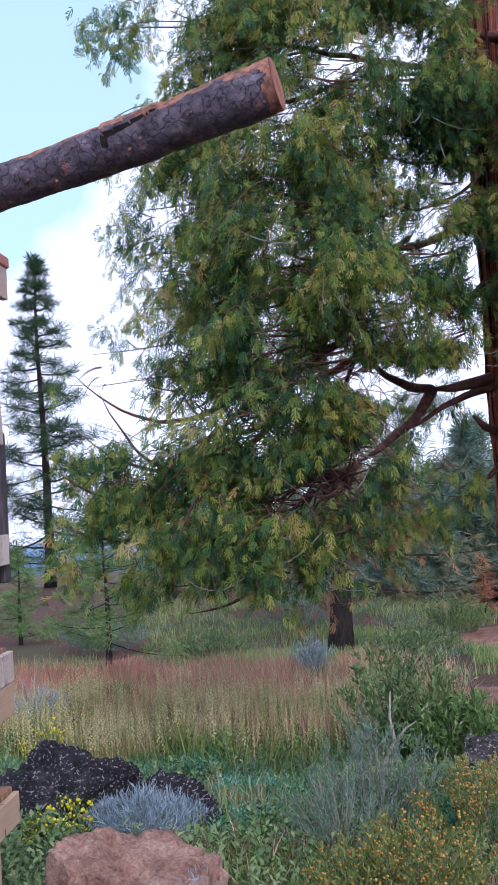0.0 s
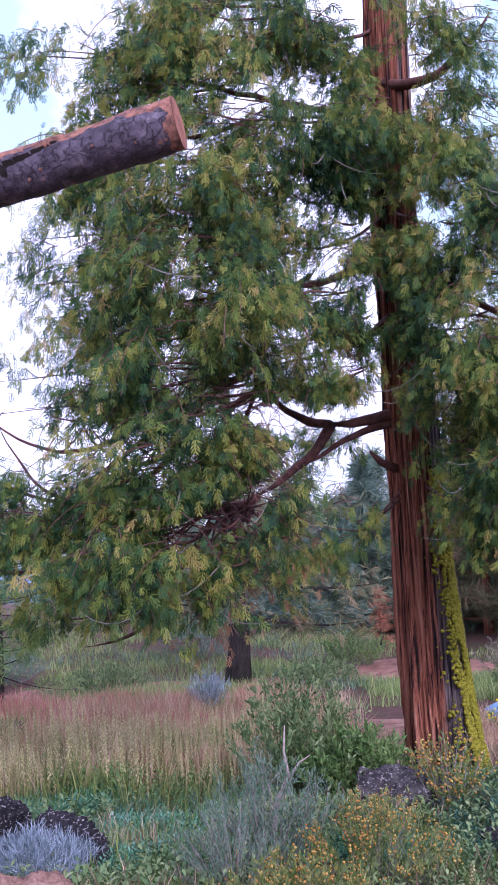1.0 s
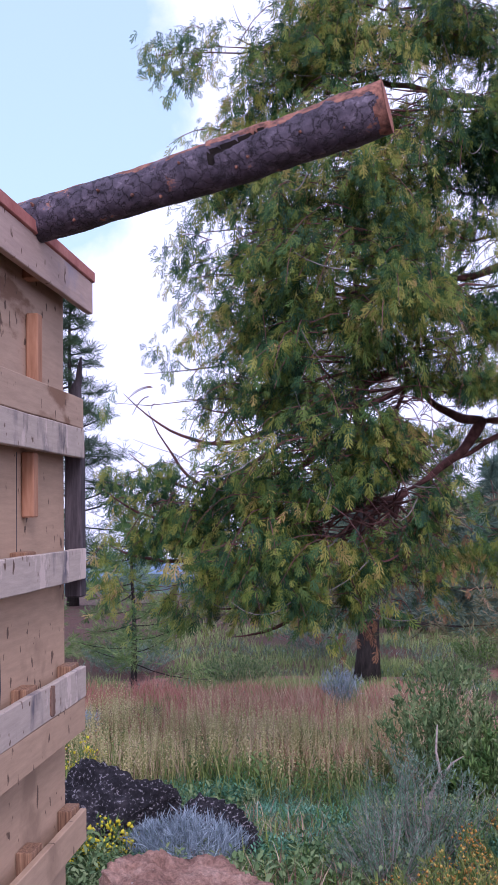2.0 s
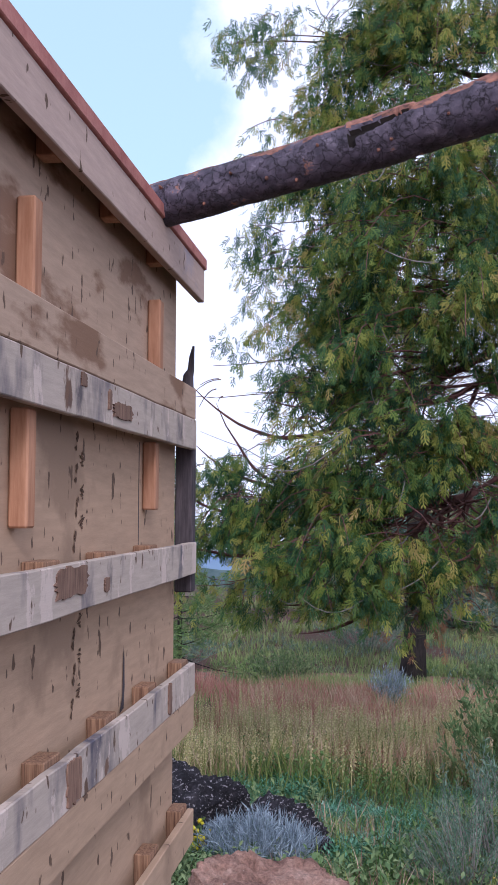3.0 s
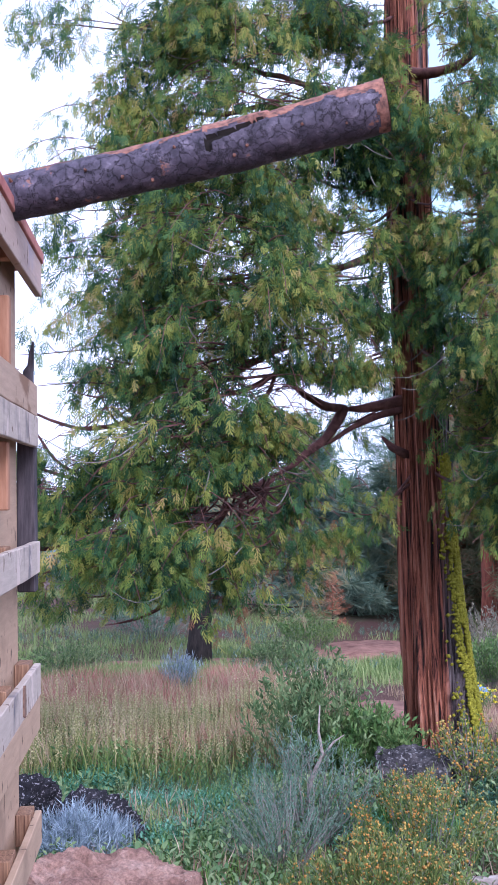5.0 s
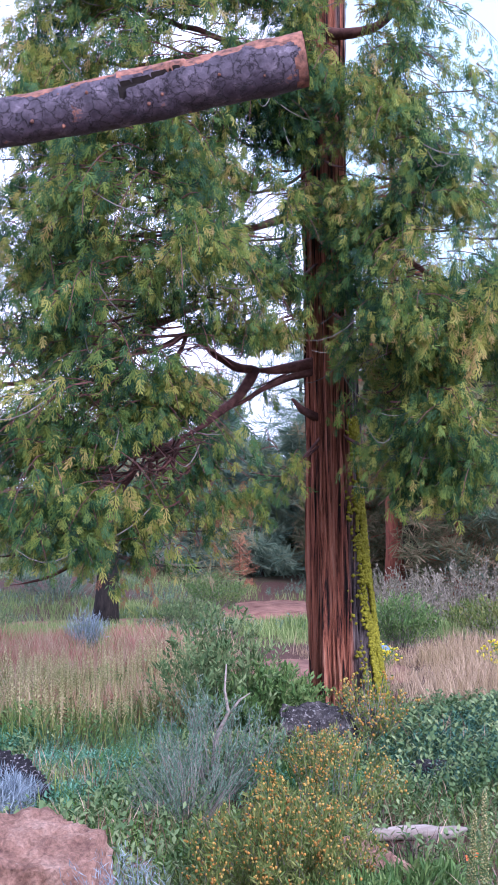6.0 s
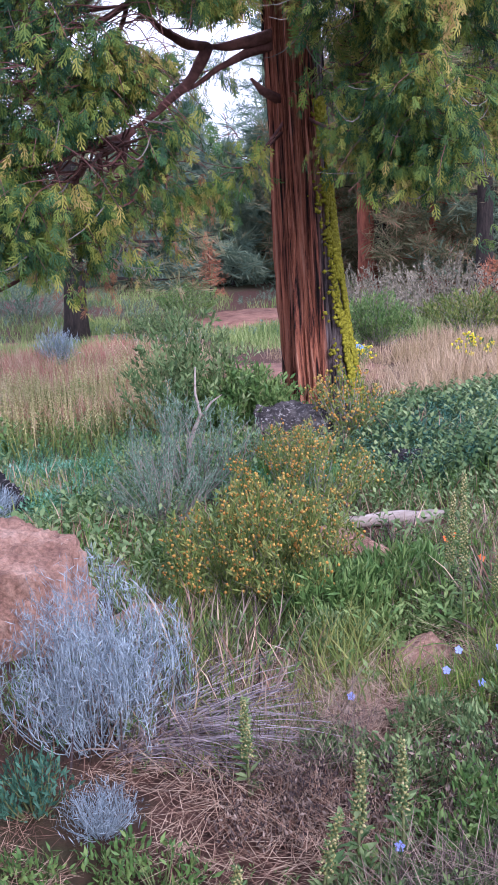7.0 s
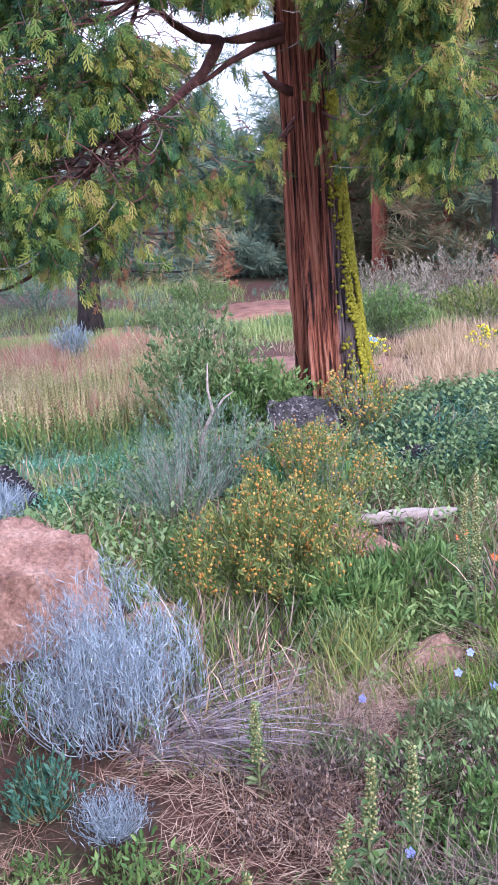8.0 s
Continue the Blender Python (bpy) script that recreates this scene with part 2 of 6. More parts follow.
def plated_bark():
    m, n, l, b = mat("log_bark", 0.62)
    tc = n.new("ShaderNodeTexCoord")
    v = n.new("ShaderNodeTexVoronoi")
    v.feature = "DISTANCE_TO_EDGE"
    v.inputs["Scale"].default_value = 34
    warp = noise_of(n, l, 18, 5, 0.7)
    l.new(mixed(n, l, 0.10, tc.outputs["Object"], warp.outputs["Color"], "ADD"), v.inputs["Vector"])
    crack = ramp_of(n, [(0.0, (0.35, 0.3, 0.32)), (0.05, (1, 1, 1))])
    l.new(v.outputs["Distance"], crack.inputs["Fac"])
    a = noise_of(n, l, 30, 7, 0.7)
    plate = ramp_of(n, [(0.35, (0.036, 0.027, 0.040)), (0.55, (0.088, 0.067, 0.092)), (0.72, (0.21, 0.17, 0.21))])
    l.new(a.outputs["Fac"], plate.inputs["Fac"])
    w = noise_of(n, l, 15, 6, 0.7)
    flake = ramp_of(n, [(0.635, (0, 0, 0)), (0.67, (1, 1, 1))])
    l.new(w.outputs["Fac"], flake.inputs["Fac"])
    c1 = mixed(n, l, flake.outputs["Color"], plate.outputs["Color"], (0.27, 0.12, 0.085))
    l.new(mixed(n, l, 1.0, c1, crack.outputs["Color"], "MULTIPLY"), b.inputs["Base Color"])
    mix = n.new("ShaderNodeMath")
    mix.operation = "MULTIPLY_ADD"
    l.new(a.outputs["Fac"], mix.inputs[0])
    mix.inputs[1].default_value = 0.5
    l.new(crack.outputs["Color"], mix.inputs[2])
    bumped(n, l, b, mix.outputs[0], 0.9, 0.006)
    return m


M_LOGBARK = plated_bark()
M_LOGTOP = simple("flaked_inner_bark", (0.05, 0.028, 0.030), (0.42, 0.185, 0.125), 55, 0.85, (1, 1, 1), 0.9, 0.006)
# near-black colour that stands in for shade inside the log's split
M_SPLIT_SHADE = simple("dark_hollow", (0.008, 0.006, 0.006), (0.02, 0.014, 0.012), 30, 1.0)
M_SAWN = simple("sawn_end", (0.18, 0.065, 0.045), (0.40, 0.16, 0.10), 30, 0.85, (1, 1, 1), 0.4, 0.003)


def shredded_bark():
    m, n, l, b = mat("cedar_bark", 0.9)
    a = noise_of(n, l, 6.0, 10, 0.70, (4.2, 4.2, 0.13))
    c = noise_of(n, l, 3.0, 4, 0.5, (2.0, 2.0, 0.12))
    strip = ramp_of(n, [(0.42, (0.008, 0.004, 0.004)), (0.47, (0.17, 0.050, 0.032)), (0.55, (0.48, 0.165, 0.095)), (0.69, (0.66, 0.34, 0.24))])
    l.new(a.outputs["Fac"], strip.inputs["Fac"])
    worn = ramp_of(n, [(0.50, (0, 0, 0)), (0.62, (1, 1, 1))])
    sep = n.new("ShaderNodeSeparateXYZ")
    l.new(n.new("ShaderNodeTexCoord").outputs["Object"], sep.inputs[0])
    east = n.new("ShaderNodeMath")
    east.operation = "MULTIPLY_ADD"
    l.new(sep.outputs["X"], east.inputs[0])
    east.inputs[1].default_value = 2.2
    east.inputs[2].default_value = -3.42
    more = n.new("ShaderNodeMath")
    more.operation = "ADD"
    l.new(east.outputs[0], more.inputs[0])
    l.new(c.outputs["Fac"], more.inputs[1])
    l.new(more.outputs[0], worn.inputs["Fac"])
    grey = ramp_of(n, [(0.40, (0.012, 0.010, 0.012)), (0.49, (0.13, 0.095, 0.10)), (0.67, (0.38, 0.31, 0.31))])
    l.new(a.outputs["Fac"], grey.inputs["Fac"])
    l.new(mixed(n, l, worn.outputs["Color"], strip.outputs["Color"], grey.outputs["Color"]), b.inputs["Base Color"])
    bumped(n, l, b, a.outputs["Fac"], 1.0, 0.08)
    return m


M_BARK = shredded_bark()
M_LIMB = simple("limb_bark", (0.055, 0.024, 0.024), (0.20, 0.090, 0.080), 12, 0.9, (1, 1, 1), 0.5, 0.01)
M_TWIG = simple("grey_twig", (0.13, 0.11, 0.10), (0.32, 0.29, 0.27), 20, 0.9)
M_MOSS = simple("moss", (0.16, 0.15, 0.01), (0.42, 0.38, 0.03), 40, 1.0, (1, 1, 1), 1.0, 0.02)


def stone_mat(name, dark, mid, light, spot, spots_at):
    """Broken stone: fine grain, blotches and lichen spots."""
    m, n, l, b = mat(name, 0.92)
    fine = noise_of(n, l, 70, 8, 0.75)
    blot = noise_of(n, l, 9, 8, 0.68)
    r = ramp_of(n, [(0.32, dark), (0.52, mid), (0.70, light)])
    l.new(blot.outputs["Fac"], r.inputs["Fac"])
    f = ramp_of(n, [(0.34, (0.55, 0.55, 0.55)), (0.66, (1.35, 1.32, 1.3))])
    l.new(fine.outputs["Fac"], f.inputs["Fac"])
    c = mixed(n, l, 1.0, r.outputs["Color"], f.outputs["Color"], "MULTIPLY")
    lich = noise_of(n, l, 55, 5, 0.65)
    lm = ramp_of(n, [(spots_at, (0, 0, 0)), (spots_at + 0.04, (1, 1, 1))])
    l.new(lich.outputs["Fac"], lm.inputs["Fac"])
    l.new(mixed(n, l, lm.outputs["Color"], c, spot), b.inputs["Base Color"])
    ad = n.new("ShaderNodeMath")
    ad.operation = "MULTIPLY_ADD"
    l.new(fine.outputs["Fac"], ad.inputs[0])
    ad.inputs[1].default_value = 0.5
    l.new(blot.outputs["Fac"], ad.inputs[2])
    bumped(n, l, b, ad.outputs[0], 1.0, 0.03)
    return m


M_ROCK = stone_mat("red_rock", (0.17, 0.085, 0.068), (0.41, 0.235, 0.180), (0.56, 0.37, 0.30), (0.46, 0.36, 0.31), 0.67)
M_LAVA = stone_mat("lava_rock", (0.006, 0.005, 0.007), (0.024, 0.021, 0.027), (0.075, 0.066, 0.078), (0.30, 0.27, 0.29), 0.575)
M_LICHEN = stone_mat("lichened_rock", (0.02, 0.018, 0.02), (0.07, 0.06, 0.065), (0.17, 0.15, 0.15), (0.33, 0.30, 0.30), 0.57)
M_DRIFT = simple("bleached_wood", (0.20, 0.15, 0.13), (0.42, 0.36, 0.34), 10, 0.85, (0.6, 5, 5), 0.4, 0.004)
M_CEDAR = leafy("cedar_leaf", [(0.16, (0.022, 0.062, 0.034)), (0.40, (0.060, 0.140, 0.046)), (0.60, (0.18, 0.245, 0.045)), (0.78, (0.36, 0.34, 0.07)), (0.92, (0.50, 0.34, 0.14))], through_light=0.60, spread=0.60)
M_RUSTY = leafy("browned_spray", [(0.2, (0.13, 0.055, 0.03)), (0.5, (0.25, 0.115, 0.06)), (0.8, (0.40, 0.22, 0.12))], through_light=0.3)
M_PINE = leafy("pine_needles", [(0.25, (0.018, 0.045, 0.020)), (0.6, (0.045, 0.085, 0.035)), (0.85, (0.09, 0.12, 0.05))])


def soil():
    m, n, l, b = mat("red_soil", 0.95)
    a = noise_of(n, l, 9.0, 12, 0.78)
    w = noise_of(n, l, 0.6, 9, 0.7)
    f = noise_of(n, l, 60.0, 6, 0.75)
    dirt = ramp_of(n, [(0.3, (0.040, 0.019, 0.015)), (0.7, (0.15, 0.070, 0.052))])
    l.new(a.outputs["Fac"], dirt.inputs["Fac"])
    moss = ramp_of(n, [(0.3, (0.035, 0.040, 0.018)), (0.7, (0.11, 0.095, 0.045))])
    l.new(f.outputs["Fac"], moss.inputs["Fac"])
    sel = ramp_of(n, [(0.50, (0, 0, 0)), (0.60, (0.8, 0.8, 0.8))])
    l.new(w.outputs["Fac"], sel.inputs["Fac"])
    l.new(mixed(n, l, sel.outputs["Color"], dirt.outputs["Color"], moss.outputs["Color"]), b.inputs["Base Color"])
    bumped(n, l, b, a.outputs["Fac"], 1.0, 0.04)
    return m


M_SOIL = soil()

# ---- ground ----
gx = np.concatenate([[-3000, -600, -150, -60, -30, -18], np.arange(-12, 12.01, 0.2), [18, 30, 60, 150, 600, 3000]])
gy = np.concatenate([[-400, -100, -30, -10], np.arange(-4, 16.01, 0.2), [17, 18, 20, 22, 25, 28, 34, 45, 60, 78, 120, 520, 1200, 3900]])
gv = [(x, y, ground_z(x, y)) for y in gy for x in gx]
gw = len(gx)
gf = [(j * gw + i, j * gw + i + 1, (j + 1) * gw + i + 1, (j + 1) * gw + i) for j in range(len(gy) - 1) for i in range(gw - 1)]
ground = link_mesh("ground", gv, gf, M_SOIL, smooth=True)
tagged(ground, "reddish soil with dry straw and moss under the plants", "ground", kind="structure")


M_BANK = simple("bare_red_soil", (0.15, 0.065, 0.048), (0.36, 0.185, 0.14), 5, 0.95, (1, 1, 1), 1.0, 0.03)


def bare_soil(x0, x1, y0, y1, rise, label):
    """A low ragged mound of bare soil lying on the meadow."""
    nx, ny = 44, 22
    v, f = [], []
    for j in range(ny):
        for i in range(nx):
            u, w = 2 * i / (nx - 1) - 1, 2 * j / (ny - 1) - 1
            x, y = x0 + (x1 - x0) * (u + 1) / 2, y0 + (y1 - y0) * (w + 1) / 2
            edge = 1 - math.hypot(u, w) + 0.28 * noise.noise(Vector((x * 1.3, y * 1.3, 2)))
            v.append((x, y, ground_z(x, y) + rise * min(1.0, 1.6 * edge) + 0.02 * noise.noise(Vector((x * 5, y * 5, 6)))))
    for j in range(ny - 1):
        for i in range(nx - 1):
            o = j * nx + i
            f.append((o, o + 1, o + nx + 1, o + nx))
    return tagged(link_mesh("bare_ground", v, f, M_BANK, smooth=True), label, "ground", kind="structure")


bare_soil(1.6, 4.6, 16.3, 19.6, 0.10, "bare red soil bank at the meadow's edge")
bare_soil(-4.6, 2.4, 16.5, 18.0, 0.07, "bare red soil of a track through the meadow")
bare_soil(0.7, 2.6, 8.6, 10.6, 0.06, "pinkish bare soil patch behind the cedar")

# ---- plywood shed beside the path ----
XW, XF = -0.976, -0.920
Y0, Y1 = 1.472, 2.850
shed = tagged(empty("plywood_shed", (XW, 2.2, 0.4)), "plywood shed wall with stained shelf strips and a red-edged roof", "shed")


def shed_part(name, bm, material, label="", parent=None):
    ob = part(name, bm, material, None, label)
    ob.parent = parent or shed
    ob.matrix_parent_inverse = Matrix.Translation(shed.location).inverted()
    return ob


shed_part("wall_panel", box(XW - 0.02, XW, 0.9, 2.842, 0.36, 2.066, 0.001), M_PLY, "pale plywood sheet with gouges")
shed_part("wall_panel", box(XW - 0.02, XW, 0.9, 2.842, 2.07, 2.53, 0.001), M_PLY_HI, "brown-streaked plywood sheet")
shed_part("end_panel", box(-2.2, XW - 0.021, 2.82, 2.838, 0.36, 2.29, 0.001), M_PLY)
shed_part("shelf_strip", box(XF - 0.017, XF, Y0, Y1, 2.033, 2.112, 0.002, 0.002, 14), M_STRIP, "stained plywood strip with torn face")
shed_part("shelf_strip", box(XF - 0.019, XF - 0.002, Y0, Y1, 2.114, 2.196, 0.002, 0.001, 14), M_PLY_HI)
shed_part("shelf_strip", box(XF - 0.017, XF, Y0, Y1 + 0.01, 1.709, 1.790, 0.002, 0.002, 14), M_STRIP, "whitewashed strip with peeling face")
shed_part("shelf_strip", box(XF - 0.017, XF, Y0, Y1, 1.396, 1.477, 0.002, 0.002, 14), M_STRIP, "blue-grey stained plywood strip")
shed_part("shelf_strip", box(XF - 0.019, XF - 0.002, Y0, Y1, 1.310, 1.394, 0.002, 0.001, 14), M_PLY)
shed_part("shelf_strip", box(XF - 0.017, XF, Y0 - 0.3, Y1, 1.022, 1.104, 0.002, 0.002, 14), M_PLY)
shed_part("fascia", box(XF - 0.019, XF, 1.45, 2.945, 2.448, 2.539, 0.002, 0.001, 14), M_FASCIA, "grey weathered fascia board")
roof_bm = box(-2.2, XF + 0.006, 1.2, 2.95, 2.540, 2.570, 0.002)
for v in roof_bm.verts:
    v.co.z += 0.27 * min(0.0, v.co.x - XF)
shed_part("roof", roof_bm, M_RED, "red metal roof edge")
for y in (1.47, 1.788, 2.139, 2.509):
    shed_part("lookout", box(XW + 0.001, XF - 0.021, y, y + 0.04, 2.452, 2.538, 0.002), M_BLOCK)
for y, z0, z1 in ((1.712, 2.198, 2.362), (2.533, 2.198, 2.372), (1.700, 1.850, 2.032), (2.499, 1.876, 2.032)):
    shed_part("spacer", box(XW + 0.001, XW + 0.032, y, y + 0.034, z0, z1, 0.003), M_BLOCK, "orange new pine block")
for z, ys in ((1.797, (1.759, 2.083, 2.422)), (1.487, (1.474, 1.774, 2.10, 2.427, 2.77)), (1.118, (1.48, 1.80, 2.12, 2.458, 2.77))):
    for y in ys:
        shed_part("shelf_block", box(XW + 0.001, XF - 0.018, y, y + 0.075, z - 0.078, z, 0.002), M_LAM, "laminated plywood block with ply edges showing")
shed_part("grey_post", box(XW + 0.001, XW + 0.026, 1.40, 1.520, 1.784, 2.032, 0.002), M_GREY, "blue-grey weathered batten")
shed_part("grey_post", box(XW + 0.001, XW + 0.024, 1.40, 1.560, 2.236, 2.396, 0.002), M_GREY, "blue-grey weathered batten")
shed_part("corner_post", box(XW - 0.002, XW + 0.046, 2.852, 2.892, 1.66, 2.07, 0.004, 0.003, 6), M_DARK, "dark charred corner post")
sv, sf = tube([(XW + 0.028, 2.872, 2.06), (XW + 0.028, 2.872, 2.20), (XW + 0.030, 2.872, 2.235), (XW + 0.036, 2.872, 2.25), (XW + 0.038, 2.872, 2.285), (XW + 0.042, 2.872, 2.315)], [0.017, 0.016, 0.013, 0.009, 0.007, 0.003], 7, 0.3)
post_tip = link_mesh("post_tip", sv, sf, M_DARK, None, "broken charred tip")
post_tip.parent = shed
post_tip.matrix_parent_inverse = Matrix.Translation(shed.location).inverted()
# splintered gouges in the face, in two ragged columns
M_GOUGE = simple("gouged_wood", (0.06, 0.032, 0.022), (0.17, 0.095, 0.06), 60, 0.9)
g_rng = np.random.default_rng(5)
for j in range(17):
    zz = 2.005 - 0.030 * j + g_rng.normal(0, 0.004)
    if 1.69 < zz < 1.80 or g_rng.random() < 0.15:
        continue
    y, z = 2.052 + (0.0 if j % 2 else -0.034) + g_rng.normal(0, 0.004), zz
    gv2, gf2 = [], []
    slivers = [(0.004, 0.003, -0.012), (-0.001, 0.006, -0.006), (0.001, 0.010, 0.002), (0.003, 0.004, 0.010)] if j % 2 else [(0.0, 0.004, -0.012), (0.004, 0.003, 0.004), (0.007, 0.004, 0.012)]
    for dy, half, dz in slivers:
        half *= g_rng.uniform(1.5, 2.3)
        t, o = g_rng.uniform(0.0024, 0.0042) * (1.0 if j % 2 else 2.4), len(gv2)
        lift = g_rng.uniform(-0.3, 0.5) * half
        gv2 += [(XW + 0.0012, y + dy - half, z + dz - lift), (XW + 0.0022, y + dy, z + dz + t), (XW + 0.0012, y + dy + half, z + dz + lift), (XW + 0.0022, y + dy + 0.002, z + dz - t)]
        gf2.append((o, o + 3, o + 2, o + 1))
    ob = link_mesh("gouge", gv2, gf2, M_GOUGE)
    ob.parent = shed
    ob.matrix_parent_inverse = Matrix.Translation(shed.location).inverted()


def torn_patch(y0, y1, z0, z1, seed, material=None):
    """A ragged patch on a strip's face where the outer ply has come away."""
    r = np.random.default_rng(seed)
    n = 40
    rim = []
    for i in range(n):
        a = 2 * math.pi * i / n
        sq = 1 / max(abs(math.cos(a)), abs(math.sin(a))) ** 0.75
        k = sq * r.uniform(0.80, 1.05)
        rim.append(((y0 + y1) / 2 + math.cos(a) * k * (y1 - y0) / 2, min(z1, max(z0, (z0 + z1) / 2 + math.sin(a) * k * (z1 - z0) / 2))))
    v = [(XF + 0.0032, y, z) for y, z in rim] + [(XF - 0.002, y, z) for y, z in rim] + [(XF + 0.0032, (y0 + y1) / 2, (z0 + z1) / 2)]
    f = [(i, (i + 1) % n, 2 * n) for i in range(n)] + [((i + 1) % n, i, n + i, n + (i + 1) % n) for i in range(n)]
    ob = link_mesh("torn_patch", v, f, material or M_PEEL, None, "bare brown torn ply")
    ob.parent = shed
    ob.matrix_parent_inverse = Matrix.Translation(shed.location).inverted()


for y0, y1, z0, z1 in ((1.755, 1.925, 1.735, 1.788), (2.02, 2.05, 1.728, 1.755), (1.825, 1.90, 1.398, 1.476), (2.54, 2.575, 1.402, 1.476), (1.868, 1.90, 2.085, 2.110), (2.06, 2.20, 2.050, 2.082), (2.03, 2.05, 2.06, 2.10)):
    torn_patch(y0, y1, z0, z1, int(y0 * 1000))
shed_part("seam", box(XW - 0.001, XW + 0.0012, 2.468, 2.4705, 1.79, 2.03, 0), M_DARK)
crack_v = [(XW + 0.002, 2.352, 1.590), (XW + 0.002, 2.360, 1.56), (XW + 0.002, 2.364, 1.50), (XW + 0.002, 2.358, 1.455), (XW + 0.002, 2.325, 1.450), (XW + 0.002, 2.346, 1.48), (XW + 0.002, 2.350, 1.54)]
ob = link_mesh("split", crack_v, [(0, 6, 1), (1, 6, 5, 2), (2, 5, 4, 3)], M_DARK)
ob.parent = shed
ob.matrix_parent_inverse = Matrix.Translation(shed.location).inverted()

# ---- pine log lying on the roof ----
LOG_A, LOG_B = Vector((-1.60, 2.60, 2.492)), Vector((-0.098, 2.325, 2.742))
log = tagged(empty("pine_log", LOG_A), "barked pine log lying over the shed roof with a sawn end", "log")
ROWS_L, SEGS_L = 300, 90
axis = (LOG_B - LOG_A).normalized()
side_l = axis.cross(Vector((0, 0, 1))).normalized()
up_l = side_l.cross(axis)
def log_centre(s):
    return LOG_A.lerp(LOG_B, s) + Vector((0, 0, 0.010 * math.sin(s * 6.4) - 0.062 * (1 - s) ** 1.5))


lv, lf, hollow, flaked = [], [], [], []
for i in range(ROWS_L):
    s = i / (ROWS_L - 1)
    c = log_centre(s)
    for k in range(SEGS_L):
        a = 2 * math.pi * k / SEGS_L
        w = side_l * math.cos(a) + up_l * math.sin(a)
        p = c + w * (0.046 + 0.011 * s)
        d = noise.voronoi(p * 44 + 0.6 * noise.noise_vector(p * 18))[0]
        plate = min(0.25, d[1] - d[0])
        r = (0.046 + 0.011 * s) * (1 + 0.10 * noise.noise(p * 7) + 0.05 * noise.noise(p * 22)) + 0.0035 * (plate - 0.12)
        # the split in the bark, and a ragged top edge
        along = (s - 0.745) / 0.085
        split = (0 < along < 1 and abs(a - 0.20 - 0.34 * along) < 0.12 * (1 - 0.85 * along) + 0.05 + 0.03 * noise.noise(Vector((s * 160, 0, 0)))) or (abs(s - 0.747) < 0.0035 and (a < 0.3 or a > 5.95))
        r -= 0.011 if split else 0.0
        hollow.append(split)
        lift = -0.05 < along < 1.1 and 0.55 + 0.2 * along < a < 1.35
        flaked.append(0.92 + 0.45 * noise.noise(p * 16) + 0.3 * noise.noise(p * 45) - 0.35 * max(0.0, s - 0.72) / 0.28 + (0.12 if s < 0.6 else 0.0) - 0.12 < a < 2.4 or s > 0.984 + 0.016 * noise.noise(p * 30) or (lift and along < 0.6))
        r += 0.004 if lift else 0.0
        r += 0.010 * max(0.0, noise.noise(p * 15 + Vector((3, 3, 3)))) * max(0.0, math.sin(a)) ** 2
        lv.append(c + w * r)
for i in range(ROWS_L - 1):
    for k in range(SEGS_L):
        a, b = i * SEGS_L + k, i * SEGS_L + (k + 1) % SEGS_L
        lf.append((a, b, b + SEGS_L, a + SEGS_L))
lf.append(tuple(range(SEGS_L - 1, -1, -1)))
log_body = link_mesh("bark", lv, lf, M_LOGBARK, None, "scaly grey-brown bark with rusty flakes", smooth=True)
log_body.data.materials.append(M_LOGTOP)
log_body.data.materials.append(M_SPLIT_SHADE)
for pg in log_body.data.polygons:
    if len(pg.vertices) == 4:
        if sum(hollow[i] for i in pg.vertices) > 1:
            pg.material_index = 2
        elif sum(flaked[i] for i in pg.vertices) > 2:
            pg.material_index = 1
log_end = link_mesh("sawn_end", [v + axis * 0.001 for v in lv[-SEGS_L:]] + [LOG_B + axis * 0.004], [(k, (k + 1) % SEGS_L, SEGS_L) for k in range(SEGS_L)], M_SAWN, None, "reddish sawn end")
knots = []
for s, a in ((0.62, -0.5), (0.66, -0.9), (0.78, -0.7), (0.80, -0.45), (0.70, 0.2), (0.88, -0.2), (0.52, -0.8), (0.46, 0.4), (0.94, -0.6), (0.57, 0.1), (0.43, 0.1)):
    c = log_centre(s)
    w = side_l * math.cos(a) + up_l * math.sin(a)
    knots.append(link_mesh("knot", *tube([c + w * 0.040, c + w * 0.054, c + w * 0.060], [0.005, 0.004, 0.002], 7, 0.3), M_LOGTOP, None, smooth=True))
for o in (log_body, log_end, *knots):
    o.parent = log
    o.matrix_parent_inverse = Matrix.Translation(LOG_A).inverted()


# ---- the cedar ----
def at_home(ob, thing):
    ob.parent = thing
    ob.matrix_parent_inverse = Matrix.Translation(thing.location).inverted()
    return ob


CEDAR = Vector((1.56, 8.0, -0.06))
cedar = tagged(empty("cedar_tree", CEDAR), "large incense cedar with shredded red bark, moss and drooping limbs", "tree")


TR = (1.59, -0.062, 0.0067)


def trunk_centre(z):
    return Vector((TR[0] + TR[1] * z + TR[2] * z * z, 8.0 + 0.01 * z, z))


def trunk_radius(z):
    return 0.162 + 0.115 * math.exp(-0.6 * max(z, 0)) - 0.001 * z


